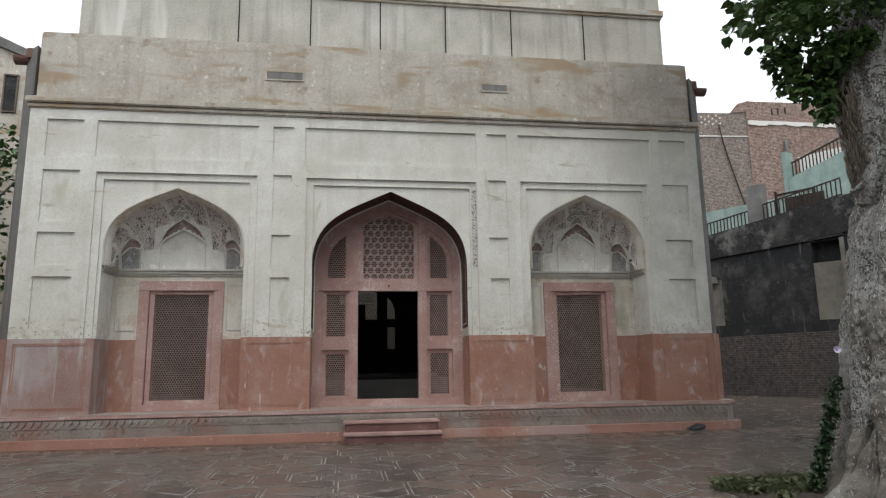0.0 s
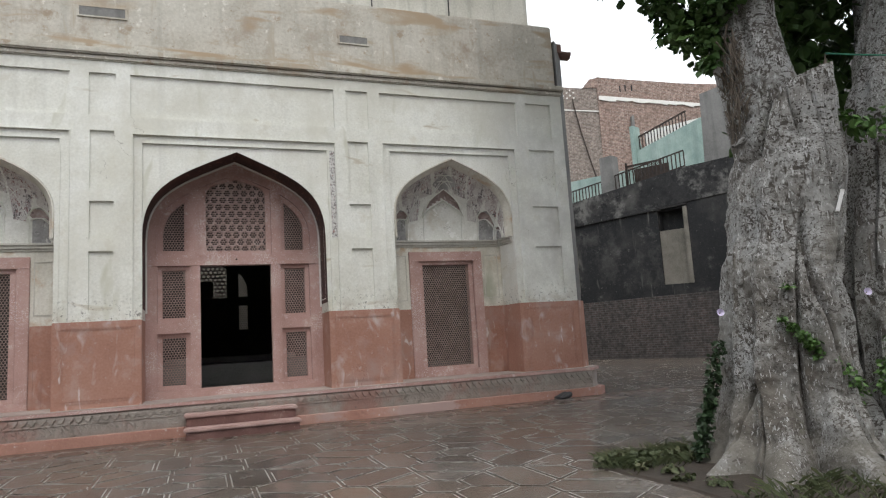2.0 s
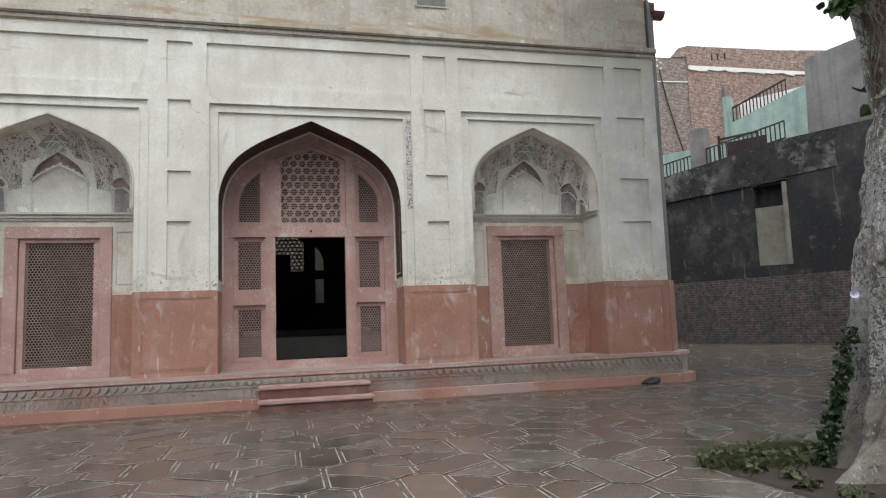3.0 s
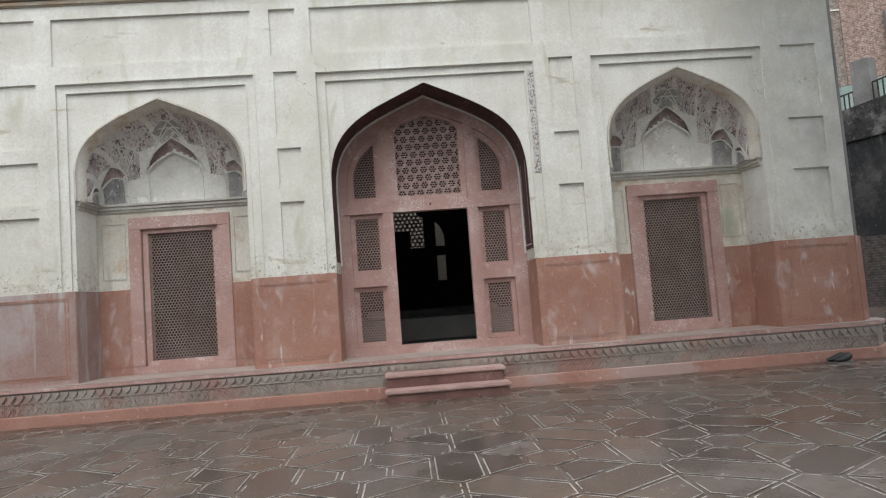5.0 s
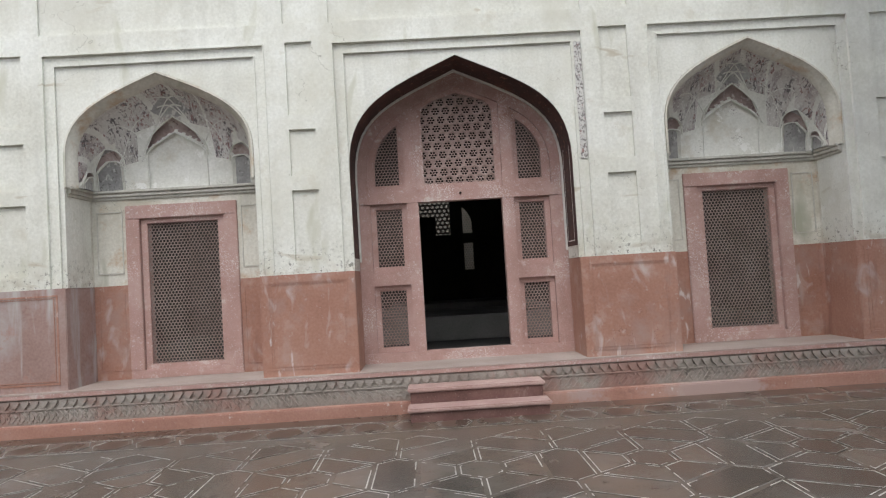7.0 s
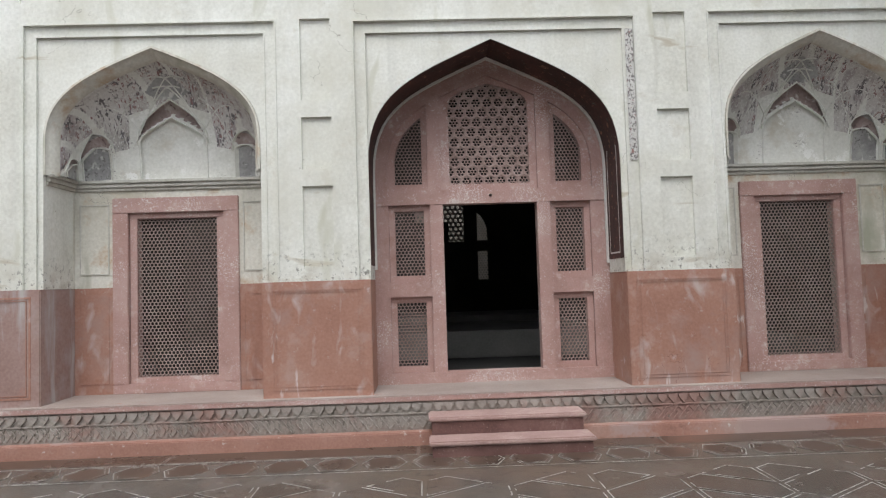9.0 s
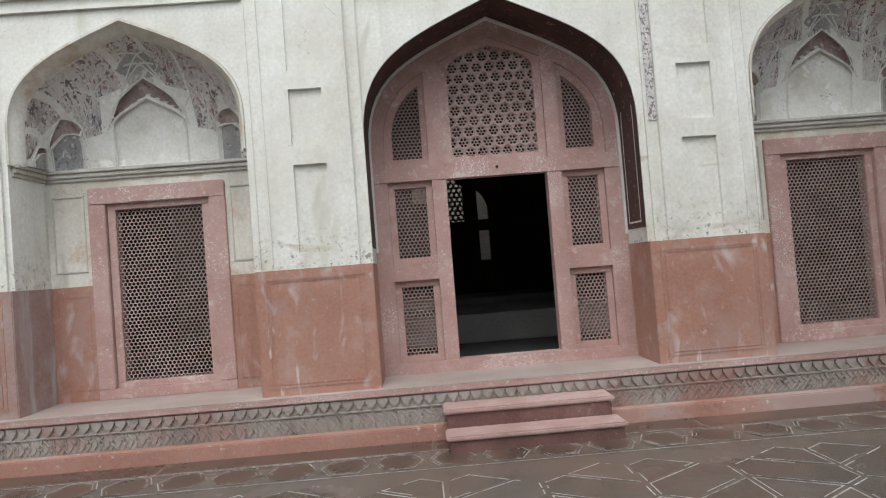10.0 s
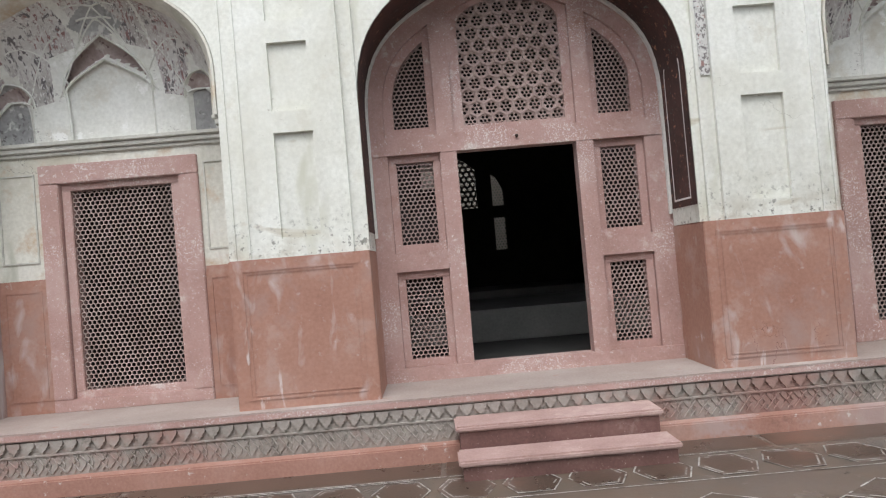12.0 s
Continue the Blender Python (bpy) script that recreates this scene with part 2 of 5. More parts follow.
BANDWALL = material("mouldy_grey_render", [(0.008, 0.0085, 0.01), (0.022, 0.022, 0.023), (0.085, 0.083, 0.078)], 0.9, 0.95, 0.3, 20, streak=0.4, spots=[(0.8, 0.52, 0.62, (0.15, 0.147, 0.138)), (2.2, 0.52, 0.62, (0.012, 0.012, 0.013)), (6, 0.62, 0.70, (0.19, 0.186, 0.175))])
BRICK = material("old_brick", [(0.20, 0.10, 0.07), (0.30, 0.16, 0.115), (0.36, 0.22, 0.16)], 1.5, 0.9, 0.3, 30, island=0.3)
PAINTED = material("painted_plaster", [(0.46, 0.435, 0.41), (0.58, 0.56, 0.535), (0.67, 0.655, 0.63)], 2.2, 0.9, 0.2, 30,
                   spots=[(1.9, 0.50, 0.66, (0.45, 0.385, 0.365)), (0.9, 0.52, 0.64, (0.36, 0.335, 0.31))], flecks=[(11, 2.5, 0.54, 0.62, (0.38, 0.335, 0.335), 2, 0.42), (30, 11, 0.535, 0.57, (0.15, 0.135, 0.14), 4.5, 0.44), (36, 14, 0.57, 0.60, (0.27, 0.15, 0.145), 3, 0.45), (60, 26, 0.58, 0.60, (0.66, 0.65, 0.63))])
BARE = material("bare_lime_panel", [(0.60, 0.595, 0.54), (0.70, 0.70, 0.65), (0.78, 0.78, 0.745)], 2.2, 0.9, 0.2, 30, spots=[(2.0, 0.56, 0.72, (0.56, 0.52, 0.44)), (2.8, 0.58, 0.62, (0.82, 0.82, 0.79))], flecks=[(34, 60, 0.60, 0.63, (0.34, 0.32, 0.31), 2.5, 0.54)])
GREYPAINT = material("faded_grey_painting", [(0.23, 0.225, 0.225), (0.33, 0.325, 0.32), (0.48, 0.475, 0.46)], 4, 0.9, 0.25, 30, flecks=[(26, 18, 0.58, 0.61, (0.17, 0.16, 0.16), 5, 0.48), (12, 9, 0.60, 0.68, (0.60, 0.595, 0.57))])
ROSEPAINT = material("faded_rose_painting", [(0.25, 0.185, 0.175), (0.34, 0.265, 0.25), (0.48, 0.41, 0.385)], 3, 0.9, 0.25, 30, flecks=[(28, 20, 0.57, 0.60, (0.19, 0.13, 0.13), 5, 0.48), (10, 6, 0.58, 0.68, (0.60, 0.56, 0.53))])
WORNCARVING = material("worn_floral_carving", [(0.50, 0.49, 0.47), (0.66, 0.655, 0.63)], 6, 0.9, 0.5, 40, flecks=[(38, 30, 0.52, 0.56, (0.20, 0.185, 0.18)), (24, 20, 0.62, 0.66, (0.30, 0.18, 0.16))])
LEDGEPL = material("stained_ledge_plaster", [(0.40, 0.385, 0.335), (0.52, 0.505, 0.455), (0.62, 0.61, 0.56)], 1.6, 0.9, 0.25, 30, streak=0.3)
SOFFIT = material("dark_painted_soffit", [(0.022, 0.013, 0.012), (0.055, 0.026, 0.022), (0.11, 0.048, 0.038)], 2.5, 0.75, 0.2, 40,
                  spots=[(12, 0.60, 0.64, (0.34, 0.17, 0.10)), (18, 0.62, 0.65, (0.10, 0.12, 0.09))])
LIMEWASH = material("white_limewash", [(0.62, 0.61, 0.57), (0.75, 0.74, 0.70)], 4, 0.85, 0.2, 40)
JALI = material("sandstone_screen", [(0.29, 0.205, 0.183), (0.36, 0.265, 0.24), (0.43, 0.335, 0.31)], 3, 0.8, 0.15, 60, spots=[(6, 0.6, 0.72, (0.50, 0.41, 0.385))])
GRILLE = material("dusty_window_screen", [(0.24, 0.18, 0.16), (0.32, 0.25, 0.225), (0.38, 0.31, 0.285)], 3, 0.85, 0.15, 60)
STEPS = material("worn_step_stone", [(0.30, 0.19, 0.168), (0.39, 0.262, 0.237), (0.48, 0.35, 0.322)], 2.5, 0.5, 0.2, 50, spots=[(1.6, 0.58, 0.72, (0.56, 0.44, 0.40)), (40, 0.64, 0.70, (0.6, 0.5, 0.46))])
LEDGE = material("dusty_platform_stone", [(0.27, 0.215, 0.19), (0.345, 0.285, 0.255), (0.41, 0.355, 0.325)], 1.4, 0.7, 0.2, 45, spots=[(4, 0.62, 0.72, (0.36, 0.17, 0.135))])
LEAF = material("leaf_green", [(0.030, 0.070, 0.018), (0.055, 0.12, 0.030), (0.10, 0.17, 0.045)], 2.0, 0.5, 0.0, 30, spots=[(1.4, 0.64, 0.75, (0.26, 0.22, 0.06))])
IVY = material("ivy_green", [(0.016, 0.036, 0.014), (0.03, 0.065, 0.022)], 6, 0.5, 0.0, 30)
VINE = material("creeper_green", [(0.05, 0.11, 0.025), (0.10, 0.20, 0.045)], 8, 0.55, 0.0, 30)
GRASS = material("grass_green", [(0.030, 0.048, 0.016), (0.058, 0.078, 0.028), (0.12, 0.11, 0.06)], 6, 0.7, 0.0, 30)
SOIL = material("damp_soil", [(0.022, 0.017, 0.012), (0.052, 0.040, 0.030)], 5, 0.95, 0.6, 40)
IRON = material("rusted_black_iron", [(0.02, 0.018, 0.017), (0.06, 0.04, 0.03)], 5, 0.6, 0.1, 50, metal=0.5)
GREEN = material("mint_green_wash", [(0.17, 0.26, 0.235), (0.26, 0.35, 0.315), (0.38, 0.45, 0.42)], 1.2, 0.9, 0.15, 20, streak=0.4)
CONCRETE = material("grey_concrete", [(0.11, 0.11, 0.105), (0.18, 0.178, 0.17), (0.25, 0.248, 0.236)], 1.0, 0.9, 0.3, 20, streak=0.5)
PATCH = material("bare_render_patch", [(0.11, 0.103, 0.086), (0.20, 0.187, 0.157), (0.27, 0.255, 0.22)], 1.3, 0.92, 0.2, 25, streak=0.3)
RUBBER = material("black_rubber", [(0.012, 0.012, 0.013), (0.03, 0.03, 0.03)], 9, 0.5, 0.1, 60)
TUBE = material("white_plastic", [(0.75, 0.75, 0.75), (0.8, 0.8, 0.8)], 9, 0.4, 0.0, 60)
PETAL = material("pale_violet_petal", [(0.55, 0.50, 0.68), (0.70, 0.66, 0.78)], 20, 0.6, 0.0, 60)
WOOD = material("broken_wood", [(0.08, 0.065, 0.05), (0.17, 0.14, 0.11)], 4, 0.85, 0.5, 30)
WIRE = material("green_wire", [(0.02, 0.16, 0.10), (0.03, 0.2, 0.13)], 9, 0.5, 0.0, 60)
PIPE = material("rust_brown_spout", [(0.12, 0.06, 0.045), (0.20, 0.11, 0.085)], 4, 0.7, 0.2, 40)


def brick_material(name, angle, a, b, mortar, stain):
    """Courses of brick on a wall that runs at that angle to x."""
    m = bpy.data.materials.new(name)
    m.use_nodes = True
    nt = m.node_tree
    L = nt.links.new
    bs = nt.nodes["Principled BSDF"]
    geo = nt.nodes.new("ShaderNodeNewGeometry")
    mp = nt.nodes.new("ShaderNodeMapping")
    mp.vector_type = "TEXTURE"
    mp.inputs["Rotation"].default_value = (radians(90), 0, angle)
    L(geo.outputs["Position"], mp.inputs[0])
    br = nt.nodes.new("ShaderNodeTexBrick")
    br.inputs["Scale"].default_value = 1.0
    br.inputs["Brick Width"].default_value, br.inputs["Row Height"].default_value, br.inputs["Mortar Size"].default_value = 0.24, 0.085, 0.012
    br.inputs["Color1"].default_value, br.inputs["Color2"].default_value, br.inputs["Mortar"].default_value = (*a, 1), (*b, 1), (*mortar, 1)
    L(mp.outputs[0], br.inputs["Vector"])
    n = nt.nodes.new("ShaderNodeTexNoise")
    n.inputs["Scale"].default_value, n.inputs["Detail"].default_value, n.inputs["Roughness"].default_value = 0.9, 9, 0.7
    L(geo.outputs["Position"], n.inputs["Vector"])
    r = nt.nodes.new("ShaderNodeMapRange")
    r.inputs[1].default_value, r.inputs[2].default_value = 0.45, 0.72
    L(n.outputs["Fac"], r.inputs[0])
    x = nt.nodes.new("ShaderNodeMixRGB")
    x.inputs[2].default_value = (*stain, 1)
    L(r.outputs[0], x.inputs[0])
    L(br.outputs[0], x.inputs[1])
    g = nt.nodes.new("ShaderNodeTexNoise")
    g.inputs["Scale"].default_value, g.inputs["Detail"].default_value = 7.0, 6
    L(geo.outputs["Position"], g.inputs["Vector"])
    gr = nt.nodes.new("ShaderNodeMapRange")
    gr.inputs[1].default_value, gr.inputs[2].default_value, gr.inputs[3].default_value, gr.inputs[4].default_value = 0.35, 0.65, 0.66, 1.30
    L(g.outputs["Fac"], gr.inputs[0])
    y = nt.nodes.new("ShaderNodeMixRGB")
    y.blend_type = "MULTIPLY"
    y.inputs[0].default_value = 1.0
    L(x.outputs[0], y.inputs[1])
    L(gr.outputs[0], y.inputs[2])
    L(y.outputs[0], bs.inputs["Base Color"])
    bs.inputs["Roughness"].default_value = 0.92
    bp = nt.nodes.new("ShaderNodeBump")
    bp.inputs["Strength"].default_value, bp.inputs["Distance"].default_value = 0.6, 0.02
    L(br.outputs["Fac"], bp.inputs["Height"])
    bp.invert = True
    L(bp.outputs[0], bs.inputs["Normal"])
    return m


WALL_TURN = math.atan2(-0.908, 0.42)
HOUSE_TURN = math.atan2(-0.33, 0.944)
BRICK_DARK = brick_material("dark_damp_brick", WALL_TURN, (0.085, 0.066, 0.060), (0.06, 0.05, 0.047), (0.11, 0.105, 0.10), (0.05, 0.048, 0.047))
BRICK_RED = brick_material("red_house_brick", HOUSE_TURN, (0.19, 0.118, 0.096), (0.27, 0.19, 0.158), (0.33, 0.285, 0.245), (0.23, 0.16, 0.13))
BRICK_GREY = brick_material("grey_washed_brick", HOUSE_TURN, (0.16, 0.125, 0.105), (0.22, 0.175, 0.148), (0.30, 0.27, 0.24), (0.21, 0.18, 0.155))

# ---- helpers of the build ----
def part(name, bm, mat, parent=None, label=""):
    me = bpy.data.meshes.new(name)
    bmesh.ops.recalc_face_normals(bm, faces=bm.faces[:])
    bm.to_mesh(me)
    bm.free()
    for mm in (mat if isinstance(mat, (list, tuple)) else [mat]):
        me.materials.append(mm)
    ob = new(name, me)
    if parent:
        ob.parent = parent
    if label:
        ob["label"] = label
    return ob


def thing(name, label, category, kind="", group="", at=(0, 0, 0)):
    ob = new(name)
    ob.location = at
    ob.empty_display_size = 0.1
    return tagged(ob, label, category, group, kind)


def box(bm, x0, x1, y0, y1, z0, z1, bevel=0.0):
    m = Matrix.Translation(((x0 + x1) / 2, (y0 + y1) / 2, (z0 + z1) / 2)) @ Matrix.Diagonal((x1 - x0, y1 - y0, z1 - z0, 1))
    vs = bmesh.ops.create_cube(bm, size=1, matrix=m)["verts"]
    if bevel:
        es = list({e for v in vs for e in v.link_edges})
        bmesh.ops.bevel(bm, geom=es, offset=bevel, segments=2, affect="EDGES")
    return bm


def boxes(*bb, bevel=0.0):
    bm = bmesh.new()
    for b in bb:
        box(bm, *b, bevel=bevel)
    return bm


def smooth(ob, angle=35):
    for p in ob.data.polygons:
        p.use_smooth = True
    ob.data.set_sharp_from_angle(angle=radians(angle))
    return ob


def bezier(p, n):
    a, b, c, d = p
    return [tuple((1 - t) ** 3 * a[k] + 3 * (1 - t) ** 2 * t * b[k] + 3 * (1 - t) * t * t * c[k] + t ** 3 * d[k] for k in (0, 1)) for t in [i / n for i in range(n + 1)]]


class Arch:
    """A pointed, four-centred arch: centre x, half width, springing and apex heights."""

    def __init__(self, cx, hw, zs, za, n=14, full=0.60):
        self.cx, self.hw, self.zs, self.za, self.full = cx, hw, zs, za, full
        rise = za - zs
        half = bezier([(hw, zs), (hw, zs + rise * full), (hw * 0.63, zs + rise * 0.71), (0, za)], n)
        self.half = half
        self.pts = [(cx - x, z) for x, z in half] + [(cx + x, z) for x, z in half[-2::-1]]

    def inset(self, d, dz=None):
        return Arch(self.cx, self.hw - d, self.zs, self.za - (d * 1.25 if dz is None else dz), full=self.full)

    def top(self, x):
        p = self.pts
        for (x0, z0), (x1, z1) in zip(p, p[1:]):
            if x0 <= x <= x1 + 1e-9:
                return z0 + (z1 - z0) * (x - x0) / max(1e-9, x1 - x0)
        return self.zs


def prism(bm, outline, y0, y1):
    """A closed outline in x and z, pushed from y0 to y1."""
    a = [bm.verts.new((x, y0, z)) for x, z in outline]
    b = [bm.verts.new((x, y1, z)) for x, z in outline]
    n = len(a)
    bm.faces.new(a)
    bm.faces.new(b[::-1])
    for i in range(n):
        bm.faces.new((a[i], b[i], b[(i + 1) % n], a[(i + 1) % n]))


def ribbon(bm, inner, outer, y0, y1):
    """A band between two lines of equal length in x and z, with depth from y0 to y1."""
    n = len(inner)
    va = [[bm.verts.new((x, y, z)) for x, z in line] for line in (inner, outer) for y in (y0, y1)]
    a0, a1, b0, b1 = va
    for i in range(n - 1):
        for q in ((a0, b0), (b0, b1), (b1, a1), (a1, a0)):
            bm.faces.new((q[0][i], q[1][i], q[1][i + 1], q[0][i + 1]))
    for i in (0, n - 1):
        bm.faces.new((a0[i], b0[i], b1[i], a1[i]))


# ---- the tomb's front ----
XL, XR, CH = -6.40, 6.36, 0.30          # corners of the front, depth of the cut corners
Z0, ZD, ZC, ZP = 0.40, 1.68, 5.97, 7.34  # platform, dado, cornice, parapet
GZ = -0.125                             # courtyard level
MID = Arch(0.065, 1.446, 2.98, 4.415)
NICHE_L = Arch(-3.805, 1.21, 3.34, 4.413, full=0.52)
NICHE_R = Arch(3.925, 1.175, 3.36, 4.46, full=0.52)
ARCHES = (NICHE_L, MID, NICHE_R)
YN, YD = 0.67, 0.645


def arched_wall(bm, x0, x1, z0, z1, y0, y1, arches):
    """A wall along x with arched openings that start at its foot."""
    for y in (y0, y1):
        pairs = []
        x = x0
        for a in arches:
            pairs.append(((x, z0), (a.cx - a.hw, z0)))
            p = a.pts
            pairs += list(zip(p, p[1:]))
            x = a.cx + a.hw
        pairs.append(((x, z0), (x1, z0)))
        for (xa, za), (xb, zb) in pairs:
            bm.faces.new([bm.verts.new(v) for v in ((xa, y, za), (xb, y, zb), (xb, y, z1), (xa, y, z1))])
    for a in arches:
        line = [(a.cx - a.hw, z0)] + a.pts + [(a.cx + a.hw, z0)]
        for (xa, za), (xb, zb) in zip(line, line[1:]):
            bm.faces.new([bm.verts.new(v) for v in ((xa, y0, za), (xb, y0, zb), (xb, y1, zb), (xa, y1, za))])
    bm.faces.new([bm.verts.new(v) for v in ((x0, y0, z1), (x1, y0, z1), (x1, y1, z1), (x0, y1, z1))])
    for x in (x0, x1):
        bm.faces.new([bm.verts.new(v) for v in ((x, y0, z0), (x, y1, z0), (x, y1, z1), (x, y0, z1))])
    bmesh.ops.remove_doubles(bm, verts=bm.verts[:], dist=0.0005)


BACK = 8.3  # far side of the tomb
bm = bmesh.new()
arched_wall(bm, XL, XR, ZD, ZC, 0.0, 0.62, ARCHES)
front = tagged(part("wall_front", bm, PLASTER), "cream lime-plastered tomb front with three pointed arches", "wall", kind="structure")

# raised plaster borders: everything but the sunk panels and the arch fields stands proud
ROWS_PIER = [(1.84, 2.75), (2.94, 3.535), (3.73, 4.67)]
PANELS = [(x0, x1, 4.915, 5.615) for x0, x1 in ((-6.1, -5.48), (-5.25, -2.41), (-2.14, -1.76), (-1.55, 1.73), (1.95, 2.35), (2.575, 5.34), (5.55, 6.11))]
PANELS += [(x0, x1, z0, z1) for x0, x1 in ((-6.1, -5.48), (-2.12, -1.78), (1.95, 2.32), (5.55, 6.11)) for z0, z1 in ROWS_PIER]
FIELDS = [(-5.22, -2.39, 4.665), (-1.525, 1.73, 4.645), (2.575, 5.25, 4.68)]
BAND = 0.13


def level(x, z):
    for x0, x1, z0, z1 in PANELS:
        if x0 < x < x1 and z0 < z < z1:
            return 0.012
    for x0, x1, z1 in FIELDS:
        if x0 < x < x1 and z < z1:
            return 0.022 if (x < x0 + BAND or x > x1 - BAND or z > z1 - BAND) else None
    return 0.05


gx = sorted({round(v, 4) for p in PANELS for v in p[:2]} | {round(v, 4) for f in FIELDS for v in (f[0], f[0] + BAND, f[1] - BAND, f[1])} | {XL, XR})
gz = sorted({round(v, 4) for p in PANELS for v in p[2:]} | {round(v, 4) for f in FIELDS for v in (f[2], f[2] - BAND)} | {ZD, ZC - 0.16})
bm = bmesh.new()
lev = {(i, k): level((gx[i] + gx[i + 1]) / 2, (gz[k] + gz[k + 1]) / 2) for i in range(len(gx) - 1) for k in range(len(gz) - 1)}


def in_arch(x0, x1, z0):
    return any(a.cx - a.hw < x1 - 0.001 and a.cx + a.hw > x0 + 0.001 and z0 < a.zs for a in ARCHES)


for (i, k), v in lev.items():
    if v is None or in_arch(gx[i], gx[i + 1], gz[k]):
        continue
    x0, x1, z0, z1, y = gx[i], gx[i + 1], gz[k], gz[k + 1], -v
    bm.faces.new([bm.verts.new(q) for q in ((x0, y, z0), (x1, y, z0), (x1, y, z1), (x0, y, z1))])
    for di, dk, e0, e1 in ((-1, 0, (x0, z0), (x0, z1)), (1, 0, (x1, z0), (x1, z1)), (0, -1, (x0, z0), (x1, z0)), (0, 1, (x0, z1), (x1, z1))):
        w = lev.get((i + di, k + dk), 0.0) or 0.0
        if w < v:
            bm.faces.new([bm.verts.new(q) for q in ((e0[0], y, e0[1]), (e1[0], y, e1[1]), (e1[0], -w, e1[1]), (e0[0], -w, e0[1]))])
part("plaster_border", bm, PLASTER, front)

bm = bmesh.new()
for x0, x1, z1 in FIELDS:
    for k, y in ((0.0, -0.066), (BAND, -0.036)):
        for q in ((x0 + k, x1 - k, z1 - k - 0.020, z1 - k), (x0 + k, x0 + k + 0.018, ZD, z1 - k - 0.020), (x1 - k - 0.018, x1 - k, ZD, z1 - k - 0.020)):
            box(bm, q[0], q[1], y, -0.005, q[2], q[3])
part("arch_frame_bead", bm, PLASTER, front)

# dado on the piers, with incised double lines
PIERS = [(XL, NICHE_L.cx - NICHE_L.hw), (NICHE_L.cx + NICHE_L.hw, MID.cx - MID.hw), (MID.cx + MID.hw, NICHE_R.cx - NICHE_R.hw), (NICHE_R.cx + NICHE_R.hw, XR)]
for x0, x1 in PIERS:
    d = tagged(part("dado", boxes((x0, x1, -0.062, 0.75, Z0 - 0.01, ZD), bevel=0.010), RED_WASHED if x0 == XL else RED), ("greyish washed red dado with incised border lines" if x0 == XL else "red ochre painted dado with incised border lines"), "dado", kind="structure", group="dado panels")
    bm = bmesh.new()
    for k, w in ((0.10, 0.022), (0.145, 0.010)):
        a0, a1, b0, b1 = x0 + k, x1 - k, Z0 + k * 0.8, ZD - k * 0.8
        for q in ((a0, a1, b0, b0 + w), (a0, a1, b1 - w, b1), (a0, a0 + w, b0 + w, b1 - w), (a1 - w, a1, b0 + w, b1 - w)):
            box(bm, q[0], q[1], -0.068, -0.056, q[2], q[3])
    part("border_line", bm, RED, d)
for nm, bb, mt, lab in (("wall_parapet", (XL + 0.03, XR - 0.03, 0.02, 0.8, ZC + 0.02, ZP), PLASTER_OLD, "weathered tan plaster parapet above the cornice"),):
    par = tagged(part(nm, boxes(bb, bevel=0.03), mt), lab, "parapet", kind="structure")
for x0, x1, z0, z1 in ((-2.30, -1.63, 6.59, 6.74), (1.90, 2.41, 6.55, 6.68)):
    v = part("vent", boxes((x0, x1, 0.006, 0.03, z0, z1)), CONCRETE, par, "small walled-up rubble vent")
    part("vent_rim", boxes((x0 - 0.03, x1 + 0.03, 0.0, 0.03, z1, z1 + 0.025), (x0 - 0.03, x0, 0.0, 0.03, z0, z1), (x1, x1 + 0.03, 0.0, 0.03, z0, z1), (x0 - 0.03, x1 + 0.03, 0.0, 0.03, z0 - 0.025, z0)), PLASTER_OLD, v)
upper = tagged(part("wall_upper", boxes((XL + 0.35, XR - 0.12, 0.8, BACK, 6.0, 10.0)), DRUM), "grey streaked plaster upper storey with upright joints", "wall", kind="structure")
for x in (-3.0, -1.55, -0.1, 1.3, 2.75, 4.4):
    part("joint_strip", boxes((x - 0.012, x + 0.012, 0.785, 0.81, 7.0, 8.86)), MOULD, upper)
part("upper_cornice", boxes((XL + 0.29, XR - 0.06, 0.72, 1.0, 8.86, 9.0), (XL + 0.32, XR - 0.09, 0.76, 1.0, 8.80, 8.86), bevel=0.01), PLASTER_OLD, upper)
bm = boxes((XL - 0.08, XR + 0.06, -0.14, 0.5, ZC - 0.07, ZC + 0.04), (XL - 0.05, XR + 0.03, -0.09, 0.5, ZC - 0.16, ZC - 0.07), bevel=0.02)
tagged(part("cornice", bm, PLASTER_OLD), "moulded plaster string cornice with worn edge", "cornice", kind="structure")
